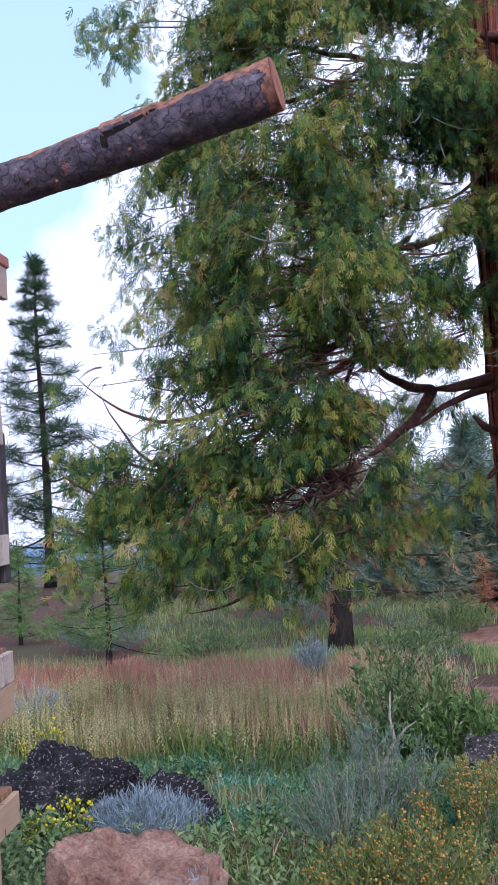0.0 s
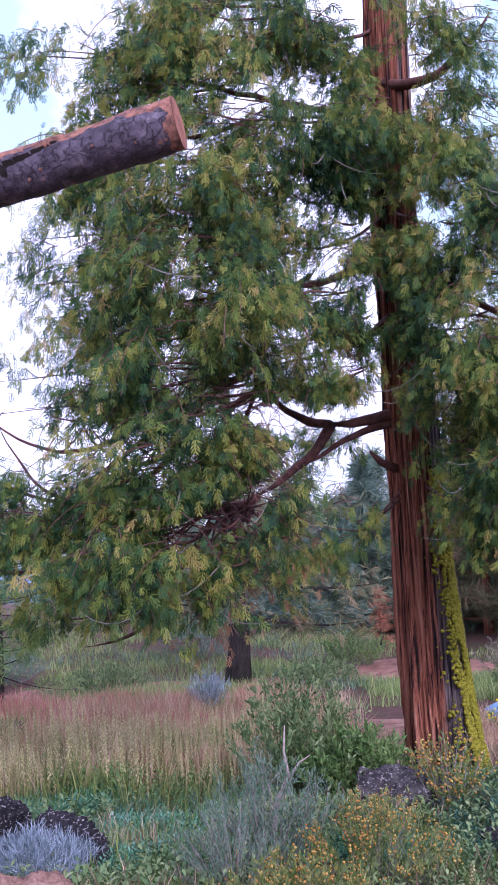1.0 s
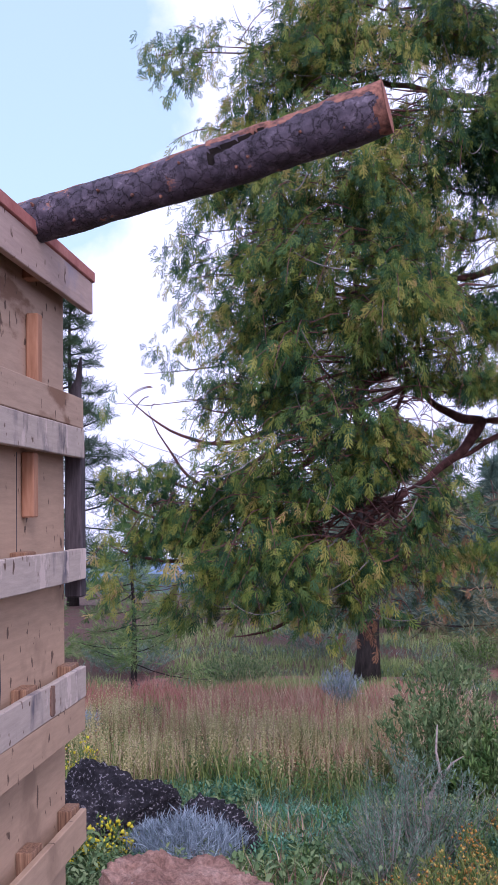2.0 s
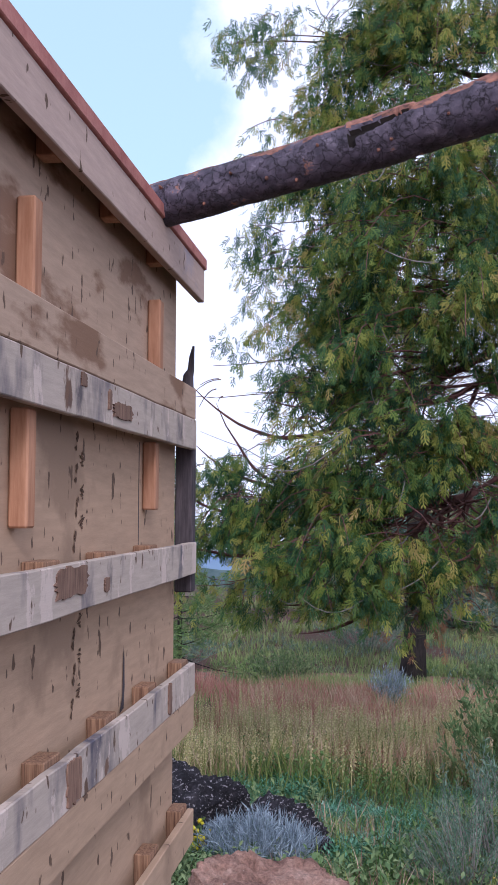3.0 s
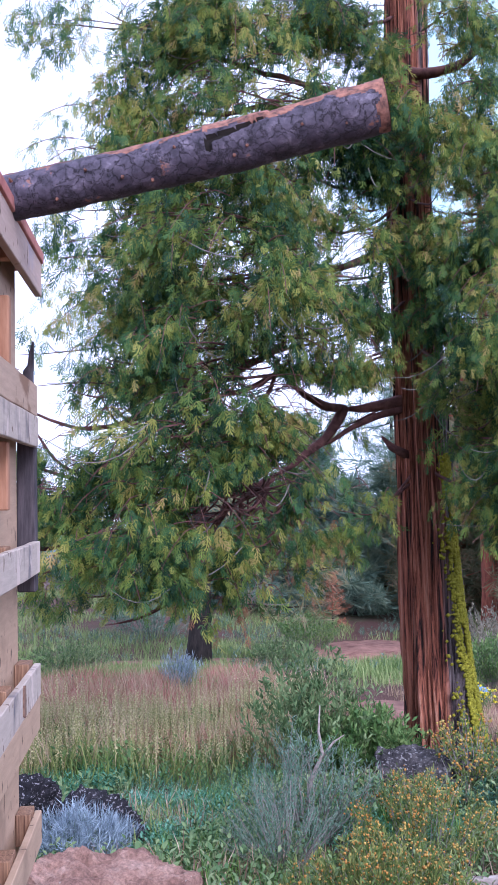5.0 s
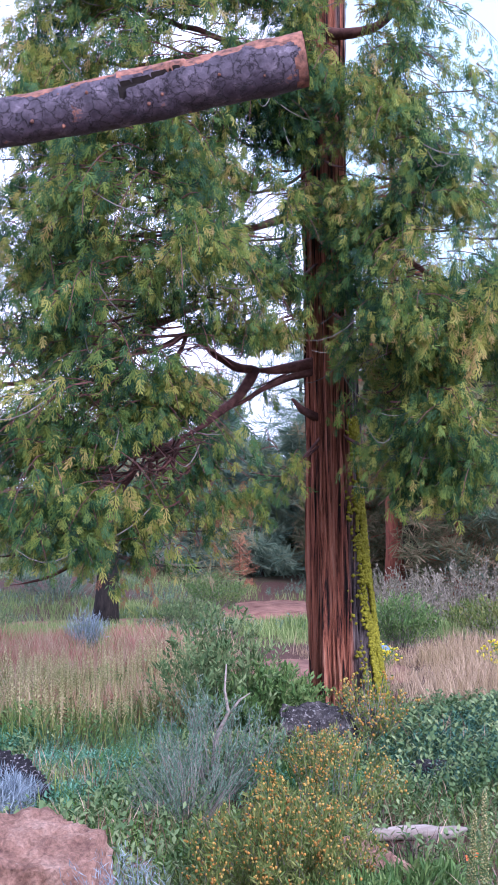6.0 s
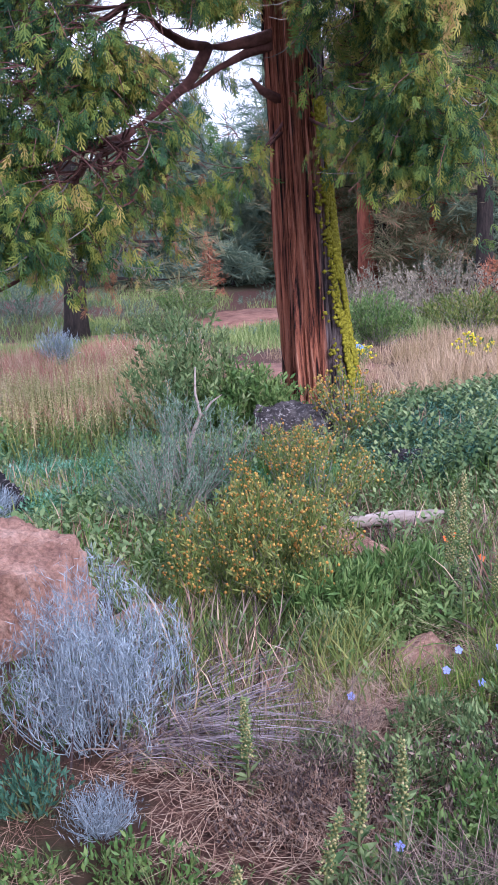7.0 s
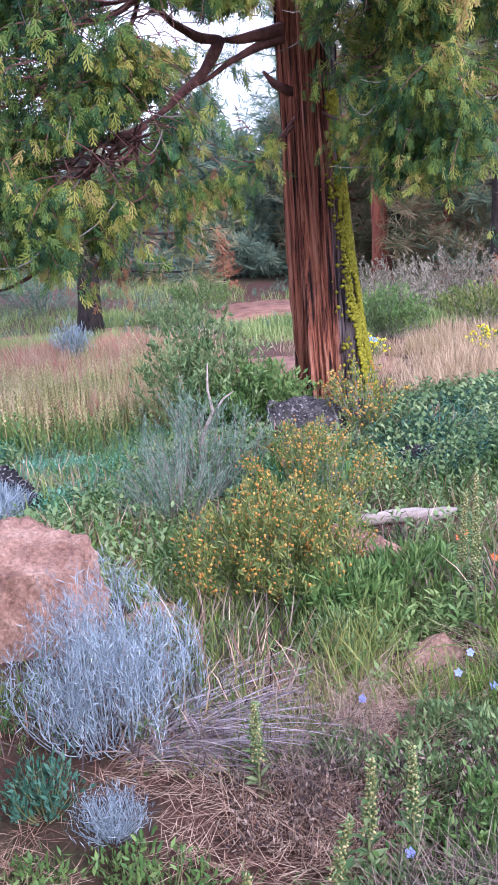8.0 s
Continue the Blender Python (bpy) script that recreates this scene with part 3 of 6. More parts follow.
def bark_trunk():
    segs, rows = 168, 130
    v, f = [], []
    for i in range(rows):
        z = -0.50 + 11.35 * (i / (rows - 1)) ** 1.4
        c, r = trunk_centre(z), max(0.05, trunk_radius(z))
        for k in range(segs):
            a = 2 * math.pi * k / segs + 0.10 * z
            ridge = noise.noise(Vector((math.cos(a) * 6.5, math.sin(a) * 6.5, z * 0.45)))
            fine = noise.noise(Vector((math.cos(a) * 17, math.sin(a) * 17, z * 0.8 + 7)))
            lobe = 0.10 * math.exp(-max(z, 0) * 1.6) * math.cos(3 * a + 0.7)
            rr = r * (1 + 0.26 * abs(ridge) * 2 - 0.14 + 0.12 * fine + lobe)
            v.append(c + Vector((math.cos(a) * rr, math.sin(a) * rr, 0)))
    for i in range(rows - 1):
        for k in range(segs):
            a, b = i * segs + k, i * segs + (k + 1) % segs
            f.append((a, b, b + segs, a + segs))
    return v, f


at_home(link_mesh("trunk", *bark_trunk(), M_BARK, smooth=True, label="fluted red-brown shredding bark"), cedar)

# limbs: tip place, how wide the hanging sprays spread, how many sprays
LEFT_HIGH = ((-1.21, 7.2, 5.35, .30, 90), (-0.75, 7.2, 4.75, .40, 200), (-1.10, 7.0, 4.10, .40, 220), (-1.15, 7.2, 3.55, .38, 180),
             (-0.25, 6.6, 4.30, .55, 420), (0.23, 6.7, 4.70, .55, 420), (-0.10, 6.8, 5.20, .55, 380), (0.50, 7.0, 5.30, .50, 320), (0.70, 7.2, 4.75, .38, 200),
             (-0.35, 7.0, 5.7, .45, 180), (0.3, 7.0, 6.1, .5, 200), (0.9, 7.3, 6.0, .45, 160))
LEFT_LOW = ((-0.80, 7.0, 3.25, .38, 190), (-1.38, 7.2, 2.25, .30, 120), (-1.38, 6.9, 1.92, .35, 190), (-1.0, 6.6, 1.72, .40, 260),
            (-0.62, 6.7, 1.60, .40, 250), (-0.30, 6.9, 1.62, .38, 200), (0.0, 7.2, 1.62, .30, 110), (-0.56, 6.5, 3.70, .50, 400), (0.06, 6.2, 3.40, .40, 330),
            (-0.16, 6.6, 3.80, .55, 420), (-0.50, 6.6, 3.00, .50, 400), (0.03, 6.7, 2.60, .50, 380), (-0.49, 6.6, 2.45, .50, 400))
LEFT_EDGE = ((-1.20, 7.1, 4.50, .30, 170), (-1.0, 7.1, 4.72, .32, 190), (-0.78, 7.1, 5.02, .35, 220), (-0.55, 7.0, 5.40, .40, 240), (-0.60, 7.0, 5.80, .45, 180), (-1.55, 7.2, 5.38, .20, 80), (-1.25, 7.1, 3.95, .28, 180),
             (-1.30, 7.1, 3.62, .26, 170), (-1.15, 7.1, 3.25, .28, 150), (-0.75, 7.0, 3.45, .35, 180), (-1.05, 7.0, 4.30, .30, 160), (-0.15, 7.0, 5.55, .45, 220))
LOW_SKIRT = ((-0.50, 6.8, 1.45, .26, 130), (-0.18, 6.9, 1.42, .26, 110), (0.15, 7.0, 1.45, .20, 60), (-0.80, 6.8, 1.50, .25, 120), (-0.35, 6.9, 1.36, .20, 60))
INNER = ((0.95, 7.5, 3.40, .24, 130), (1.05, 7.6, 3.90, .24, 130), (0.90, 7.5, 4.30, .26, 150), (1.10, 7.6, 4.70, .24, 120), (0.90, 7.4, 3.02, .22, 110), (1.35, 7.2, 3.50, .20, 110), (1.42, 7.2, 4.30, .25, 150),
         (0.45, 7.3, 1.88, .28, 130), (0.78, 7.4, 1.92, .20, 70), (0.30, 7.2, 1.55, .25, 90), (0.62, 7.2, 2.95, .28, 150), (0.45, 7.2, 2.85, .28, 140), (0.30, 7.1, 2.45, .28, 140))
BEHIND = ((0.60, 9.3, 2.48, .26, 120), (0.50, 9.3, 2.05, .26, 110), (0.40, 9.2, 2.30, .28, 120))
LEFT_THICK = ((-1.35, 7.0, 2.75, .24, 140), (-1.20, 7.0, 2.45, .30, 170), (-1.45, 7.1, 2.12, .25, 120), (-1.10, 7.0, 2.92, .28, 150), (-0.95, 6.9, 2.35, .30, 160))
TRUNK_FRONT = ((1.52, 7.2, 3.10, .26, 160), (1.50, 7.2, 3.60, .26, 150), (1.55, 7.2, 2.65, .25, 140), (1.62, 7.2, 2.25, .22, 110), (1.50, 7.2, 4.20, .25, 130),
               (1.80, 7.0, 2.50, .30, 160), (1.75, 7.1, 2.00, .25, 110), (1.95, 7.0, 3.30, .35, 190), (2.05, 7.0, 2.75, .35, 190), (2.0, 6.4, 2.30, .35, 200), (1.75, 6.5, 2.80, .32, 180), (2.3, 6.4, 3.00, .38, 200), (1.9, 6.5, 3.50, .36, 190), (0.55, 7.5, 2.15, .24, 130), (0.40, 7.4, 1.85, .25, 130), (0.66, 7.6, 1.85, .22, 110), (0.80, 7.3, 4.15, .30, 150), (0.70, 7.2, 4.90, .32, 160), (1.15, 7.4, 4.00, .22, 100), (1.0, 7.3, 4.45, .26, 130), (0.70, 7.3, 5.50, .35, 160), (0.95, 7.3, 3.85, .30, 150), (0.85, 7.2, 4.6, .32, 160), (1.1, 7.3, 5.3, .32, 150))
FAR_LEFT = ((-1.85, 7.3, 2.78, .22, 110), (-1.95, 7.2, 2.25, .24, 120), (-1.72, 7.1, 2.50, .22, 110), (-1.85, 7.2, 1.80, .30, 170), (-1.60, 7.2, 3.00, .22, 100),
            (-2.10, 7.3, 2.00, .24, 110), (-1.70, 7.1, 1.50, .28, 150), (-1.95, 7.3, 1.40, .24, 90), (-1.55, 7.1, 2.05, .26, 120))
FAR_RIGHT = ((2.30, 7.0, 3.60, .40, 220), (2.45, 7.0, 2.60, .35, 200), (2.60, 7.0, 3.30, .35, 180), (2.20, 6.9, 3.95, .40, 200), (2.50, 6.8, 2.10, .30, 140), (2.0, 6.9, 2.55, .30, 160))
LEFT_MID = ((-0.92, 6.9, 2.70, .36, 200), (0.30, 7.1, 3.20, .40, 220), (-0.84, 6.6, 2.10, .42, 260), (-0.37, 6.6, 2.0, .45, 260),
            (0.15, 7.2, 2.2, .36, 130))
FILL = ((0.35, 6.9, 3.95, .42, 260), (0.45, 7.2, 4.35, .40, 220), (0.1, 7.0, 4.95, .50, 300), (-0.35, 6.8, 4.85, .45, 260), (-0.75, 6.9, 4.45, .40, 220), (-0.70, 6.8, 3.95, .40, 220),
        (0.55, 7.4, 3.60, .28, 110), (-0.15, 6.8, 3.35, .45, 260), (0.20, 6.9, 2.80, .35, 180), (-0.25, 6.8, 2.75, .45, 260), (-0.75, 6.7, 2.95, .38, 200), (0.6, 7.3, 5.7, .50, 220),
        (1.02, 7.2, 5.05, .35, 140), (1.28, 7.0, 4.75, .30, 110), (1.56, 7.0, 3.95, .30, 150), (1.55, 7.0, 3.35, .26, 120), (-0.05, 6.8, 2.2, .4, 200), (1.5, 7.1, 5.5, .4, 160), (0.75, 7.2, 3.25, .30, 170))
RIGHT = ((1.70, 7.0, 4.45, .42, 260), (1.96, 7.0, 4.05, .50, 330), (1.72, 7.0, 3.75, .32, 210), (1.78, 6.9, 3.20, .34, 240), (1.85, 6.8, 2.95, .45, 330),
         (1.68, 7.2, 2.75, .28, 170), (1.66, 7.3, 2.25, .24, 130), (1.85, 7.0, 2.25, .40, 300), (2.03, 6.6, 2.2, .42, 300), (2.31, 6.6, 2.9, .50, 330),
         (1.95, 6.8, 1.85, .38, 220), (2.25, 6.5, 1.75, .38, 240), (1.85, 7.2, 4.9, .40, 220), (2.1, 7.0, 3.5, .45, 300), (1.9, 7.2, 5.4, .5, 180), (2.5, 7.2, 4.7, .5, 160))


def spray_shape():
    """A flat pinnate cedar spray, hanging along -z, one unit long: a bent midrib with pointed side shoots, all one piece."""
    v, f = [], []
    rib = [Vector((0.10 * math.sin(q * 2.6), 0.22 * q * q, -q)) for q in (0.0, 0.26, 0.50, 0.74, 1.0)]
    for i, p in enumerate(rib):
        w = (0.020, 0.045, 0.042, 0.034, 0.0)[i]
        v.extend([p + Vector((w, 0, 0)), p - Vector((w, 0, 0))])
    f.extend([(2 * i, 2 * i + 2, 2 * i + 3, 2 * i + 1) for i in range(3)] + [(6, 8, 7)])
    for k, (i, ln, open_out) in enumerate(((0, 0.40, 0.85), (1, 0.46, 0.75), (2, 0.40, 0.65), (3, 0.28, 0.55))):
        for s in (0, 1):
            root = 2 * i + s
            sign = 1 if s == 0 else -1
            a = open_out + 0.16 * math.sin(k * 3.1 + s * 1.7)
            d = Vector((sign * math.sin(a), 0.20 * math.sin(k * 2.3 + s), -math.cos(a)))
            p = v[root]
            side = Vector((-d.z, 0, d.x)).normalized() * 0.050
            tip = p + d * ln + Vector((0, 0.05, -0.06))
            n = len(v)
            v.extend([p + d * ln * 0.5 + side, tip, p + d * ln * 0.5 - side])
            f.append((root, n, n + 1, n + 2))
    return [tuple(p) for p in v], f


SPRAY_V, SPRAY_F = spray_shape()


def limb_points(tip):
    tip = Vector(tip)
    z0 = max(1.9, min(9.5, tip.z + 0.15 + 0.28 * (tip - CEDAR).xy.length * 0.5))
    root = trunk_centre(z0)
    if tip.z < 2.6 and tip.x < 0.6:
        root = Vector((0.10 + 0.25 * noise.noise(tip * 4), 7.6, 2.02))
    mid = root.lerp(tip, 0.55) + Vector((0, 0, -0.22 + 0.3 * noise.noise(tip * 3)))
    mid += Vector((0.18 * noise.noise(tip * 2 + Vector((5, 0, 0))), 0.18 * noise.noise(tip * 2 + Vector((0, 5, 0))), 0))
    return curve_points(root, mid, tip, 14)


FORK = (((1.27, 2.74), (0.81, 2.64)), ((0.81, 2.64), (0.63, 2.38)), ((0.63, 2.38), (0.28, 2.11)), ((0.28, 2.11), (-0.20, 1.94)), ((0.81, 2.64), (0.39, 2.74)), ((0.39, 2.74), (0.21, 2.92)))


def open_crown_at(q):
    """True in the bare parts of the crown: the window beside the fork, along its limbs, and low on the shaded side."""
    if q.y > 8.25:
        return False
    u, w = q.x + 0.17 * (7.8 - q.y), q.z + 0.08 * (7.8 - q.y)
    if 0.84 < u < 1.26 and 2.02 < w < 2.66 and noise.noise(q * 3.0) < 0.12:
        return True
    if 0.0 < u < 1.2 and 1.2 < w < 2.05 and noise.noise(q * 2.6) < -0.18:
        return True
    if -0.10 < u < 0.75 and 2.30 < w < 3.15 and noise.noise(q * 3.2) < -0.12:
        return True
    for (ax, az), (bx, bz) in FORK:
        dx, dz = bx - ax, bz - az
        k = max(0.0, min(1.0, ((u - ax) * dx + (w - az) * dz) / (dx * dx + dz * dz)))
        if math.hypot(u - ax - k * dx, w - az - k * dz) < 0.10 + 0.06 * noise.noise(q * 5):
            return True
    if q.x < -0.80 and 1.75 < q.z < 3.0 and noise.noise(q * 2.8 + Vector((7, 0, 0))) < -0.05:
        return True
    return 0.80 < q.x < 1.30 and 2.0 < q.z < 4.4 and noise.noise(q * 2.6) < -0.14


sp_off, sp_yaw, sp_pitch, sp_roll, sp_scale, shoots = [], [], [], [], [], []
for tips in (LEFT_HIGH, LEFT_EDGE, LOW_SKIRT, LEFT_LOW, LEFT_MID, LEFT_THICK, INNER, BEHIND, FILL, RIGHT, FAR_RIGHT, FAR_LEFT, TRUNK_FRONT):
    for tx, ty, tz, wide, count in tips:
        pts = limb_points((tx, ty, tz))
        bent = [p + 0.07 * noise.noise_vector(p * 2.3) for p in pts]
        low = tz < 2.6 and tx < 0.6
        whole = low or rng.random() < 0.22
        bent = bent if whole else bent[5:]
        k = len(bent)
        at_home(link_mesh("limb", *tube(bent, [(0.012 if low else 0.018) * (1 - 0.88 * i / (k - 1)) * (0.6 + 0.4 * wide / 0.5) * (1.0 if whole else min(1.0, 0.12 + i / 3)) for i in range(k)], 6, 0.2), M_LIMB, smooth=True), cedar)
        # drooping branchlets along the outer limb, each hung with a row of sprays
        for _ in range(max(6, int(count * 0.24))):
            i = min(12, int(4 + rng.beta(2.4, 1.2) * 9))
            p = pts[i].lerp(pts[i + 1], rng.random())
            along = pts[i + 1] - pts[i]
            a = math.atan2(along.y, along.x) + rng.choice((-1, 1)) * rng.uniform(0.15, 1.5)
            drop = rng.normal(0.0, 0.10 + 0.10 * wide)
            ln = wide * rng.uniform(0.35, 1.35)
            lift, sag = rng.uniform(0.0, 0.40), rng.uniform(0.30, 0.95)
            shoot = [p + Vector((math.cos(a) * ln * u, math.sin(a) * ln * u, ln * (lift * u - sag * u * u) + drop)) for u in (0, 0.25, 0.5, 0.75, 1.0)]
            mid = shoot[3]
            if noise.noise(Vector((mid.x * 2.4, mid.y * 1.2, mid.z * 3.0))) < (-0.13 if mid.x > 1.4 else -0.20 if mid.x < -0.5 else -0.08):
                continue
            if rng.random() < 0.5:
                shoots.append(tube(shoot, [0.0045, 0.004, 0.0035, 0.003, 0.002], 4))
            for _ in range(int(rng.integers(15, 26))):
                u = (0.15 + 0.85 * rng.random()) * 3.999
                q = shoot[int(u)].lerp(shoot[int(u) + 1], u % 1) + Vector((rng.normal(0, 0.032), rng.normal(0, 0.032), rng.normal(-0.02, 0.045)))
                if open_crown_at(q):
                    continue
                sp_off.append(tuple(q))
                sp_yaw.append(a + rng.normal(0, 0.7))
                sp_pitch.append(-rng.normal(0.45, 0.50))
                sp_roll.append(rng.uniform(0, 2 * math.pi))
                sp_scale.append(rng.uniform(0.045, 0.105))
# the thick bare limbs that show between the sprays
BARE = (((1.42, 8.0, 2.74), (1.0, 7.95, 2.62), (0.80, 7.9, 2.62), 0.050), ((0.82, 7.9, 2.62), (0.52, 7.7, 2.60), (0.22, 7.4, 3.00), 0.036),
        ((0.84, 7.9, 2.63), (0.60, 7.8, 2.25), (0.24, 7.7, 2.10), 0.042), ((1.40, 8.0, 2.64), (1.05, 7.9, 2.60), (0.50, 7.8, 2.25), 0.032),
        ((0.26, 7.7, 2.10), (-0.10, 7.6, 1.92), (-0.50, 7.2, 2.10), 0.030), ((0.22, 7.7, 2.08), (0.12, 7.6, 1.80), (-0.30, 7.4, 1.60), 0.022),
        ((1.36, 8.0, 4.15), (1.05, 7.7, 3.62), (0.35, 7.3, 3.60), 0.042), ((1.36, 8.0, 3.45), (1.1, 7.8, 3.15), (0.75, 7.5, 3.40), 0.026),
        ((1.40, 7.95, 5.35), (1.9, 7.7, 5.2), (2.2, 7.6, 5.75), 0.045), ((1.50, 7.9, 3.60), (1.9, 7.7, 3.75), (2.3, 7.4, 3.10), 0.040),
        ((0.35, 7.6, 3.10), (-0.4, 7.2, 2.65), (-1.35, 7.2, 1.95), 0.028), ((-0.2, 7.3, 2.55), (-0.7, 7.2, 2.05), (-1.05, 7.2, 2.75), 0.020),
        ((1.0, 7.6, 5.0), (0.0, 7.2, 5.0), (-0.95, 7.3, 5.50), 0.022),
        ((-0.3, 7.3, 2.45), (-1.0, 7.2, 1.75), (-1.75, 7.2, 2.40), 0.022), ((-0.6, 7.3, 2.25), (-1.3, 7.2, 1.60), (-1.95, 7.2, 2.15), 0.020),
        ((-0.5, 7.3, 2.70), (-1.15, 7.2, 2.15), (-1.80, 7.3, 2.85), 0.018), ((-0.7, 7.2, 2.05), (-1.25, 7.2, 1.40), (-1.90, 7.2, 1.75), 0.020),
        ((-0.1, 7.4, 1.90), (-0.5, 7.2, 1.25), (-1.10, 7.1, 1.30), 0.026), ((-0.3, 7.3, 1.55), (-0.6, 7.1, 1.05), (-1.00, 7.0, 1.12), 0.018),
        ((-0.9, 7.2, 2.10), (-1.35, 7.2, 2.05), (-1.60, 7.2, 2.70), 0.014), ((0.30, 7.4, 2.90), (-0.15, 7.2, 2.55), (-0.60, 7.1, 2.70), 0.020),
        ((0.25, 7.4, 2.95), (0.15, 7.3, 2.40), (-0.25, 7.2, 2.30), 0.016), ((0.70, 7.6, 3.75), (0.35, 7.2, 3.35), (-0.15, 7.0, 3.55), 0.018))
for a, b, c, r in BARE:
    pts = curve_points(a, b, c, 16)
    pts = [p + 0.03 * noise.noise_vector(p * 4.0) for p in pts]
    at_home(link_mesh("limb", *tube(pts, [r * (1 - 0.88 * (i / 15) ** 2) for i in range(16)], 9, 0.25), M_LIMB, smooth=True, label="bare reddish-brown limb"), cedar)
twigs = []
for _ in range(300):
    o = Vector(sp_off[int(rng.integers(len(sp_off)))])
    d = Vector((rng.normal(), rng.normal(), 0)).normalized()
    ln = rng.uniform(0.15, 0.50)
    e = o + d * ln + Vector((0, 0, rng.uniform(-0.25, 0.10)))
    twigs.append(tube(curve_points(o, o.lerp(e, 0.5) + Vector((0, 0, -rng.uniform(0.05, 0.20))), e, 6), [0.0045, 0.0045, 0.004, 0.0035, 0.0025, 0.0015], 4))
dark = []
for _ in range(150):
    o = Vector((rng.uniform(-0.95, 0.3), rng.uniform(6.9, 7.4), rng.uniform(1.6, 2.9)))
    e = o + Vector((-rng.uniform(0.1, 0.45), rng.normal(0, 0.1), rng.uniform(-0.22, 0.25)))
    dark.append(tube(curve_points(o, o.lerp(e, 0.5) + Vector((0, 0, -rng.uniform(0.05, 0.18))), e, 7), [0.007, 0.007, 0.006, 0.006, 0.005, 0.003, 0.0015], 5))
at_home(tagged(link_mesh("twig", *joined(shoots), M_LIMB, label="thin drooping branchlets"), kind="stuff"), cedar)
at_home(tagged(link_mesh("twig", *joined(dark), M_LIMB, label="dark curving bare branchlets"), kind="stuff"), cedar)
at_home(tagged(link_mesh("twig", *joined(twigs), M_TWIG, label="bare grey curving twigs"), kind="stuff"), cedar)
snag = [Vector(p) for p in ((-0.08, 7.4, 1.91), (0.02, 7.4, 1.74), (0.10, 7.4, 1.60), (0.12, 7.4, 1.47), (0.12, 7.4, 1.34), (0.09, 7.4, 1.25), (0.02, 7.4, 1.19), (-0.13, 7.4, 1.17))]
at_home(link_mesh("limb", *tube(snag, [0.017 - 0.0017 * i for i in range(8)], 7, 0.2), M_TWIG, smooth=True, label="bleached dead hanging branch"), cedar)
snag = curve_points((-0.03, 7.4, 1.95), (0.02, 7.4, 1.68), (-0.20, 7.35, 1.46), 8)
at_home(link_mesh("limb", *tube(snag, [0.020 - 0.002 * i for i in range(8)], 7, 0.2), M_LIMB, smooth=True), cedar)
stubp = [(1.36, 7.95, 2.25), (1.20, 7.86, 2.32), (1.12, 7.83, 2.40)]
at_home(link_mesh("stub", *tube(stubp, [0.04, 0.032, 0.010], 8, 0.3), M_LIMB, smooth=True), cedar)

# moss down one side of the trunk
mo_off, mo_n = [], 8500
for _ in range(mo_n):
    z = 2.5 * rng.random() ** 1.2 - 0.25
    a = -0.52 + rng.normal(0, 0.30 + 0.06 * (z < 0.3))
    if noise.noise(Vector((a * 5, z * 3.0, 2))) < -0.12:
        continue
    r = trunk_radius(z) * (1.09 + 0.10 * math.exp(-max(z, 0) * 1.6))
    c = trunk_centre(z)
    mo_off.append((c.x + r * math.cos(a), c.y + r * math.sin(a), z))
mo_off = np.array(mo_off)
k = len(mo_off)
MOSS_V = [(0, 0, 1), (0.9, 0.1, 0.2), (-0.2, 0.9, 0.15), (-0.8, -0.3, 0.1), (0.3, -0.9, 0.2), (0, 0, -0.6)]
MOSS_F = [(0, 1, 2), (0, 2, 3), (0, 3, 4), (0, 4, 1), (5, 2, 1), (5, 3, 2), (5, 4, 3), (5, 1, 4)]
moss = scatter_mesh("moss", MOSS_V, MOSS_F, turns(rng.uniform(0, 6.28, k), rng.uniform(0, 3, k), rng.uniform(0, 6.28, k), rng.uniform(0.010, 0.028, k)), mo_off, M_MOSS, None, "bright yellow-green moss")
at_home(tagged(moss, kind="stuff"), cedar)
crown = scatter_mesh("crown", SPRAY_V, SPRAY_F, turns(np.array(sp_yaw), np.array(sp_pitch), np.array(sp_roll), np.array(sp_scale)), np.array(sp_off), M_CEDAR, None, "drooping flat green and yellow-green sprays")
at_home(crown, cedar)
br = [(rng.normal(*c), rng.normal(7.2, 0.15), rng.normal(*z)) for c, z, n in (((0.36, 0.14), (1.72, 0.14), 34), ((0.22, 0.12), (1.45, 0.14), 26), ((-0.06, 0.12), (1.15, 0.08), 34), ((0.55, 0.10), (1.55, 0.10), 16), ((-1.30, 0.08), (1.80, 0.15), 16)) for _ in range(n)]
k = len(br)
rusty = scatter_mesh("browned_sprays", SPRAY_V, SPRAY_F, turns(rng.uniform(0, 6.28, k), -rng.uniform(0, 0.6, k), rng.uniform(0, 6.28, k), rng.uniform(0.05, 0.09, k)), np.array(br), M_RUSTY, None, "dead rusty-brown sprays")
at_home(tagged(rusty, kind="stuff"), cedar)

# the tree is drawn a tenth too large; here it gets its size and its place
cedar.location = Vector((-0.36, 0.25, 1.805)) + 0.91 * (CEDAR - Vector((-0.3, 0.25, 1.88)))
cedar.scale = (0.91, 0.91, 0.91)


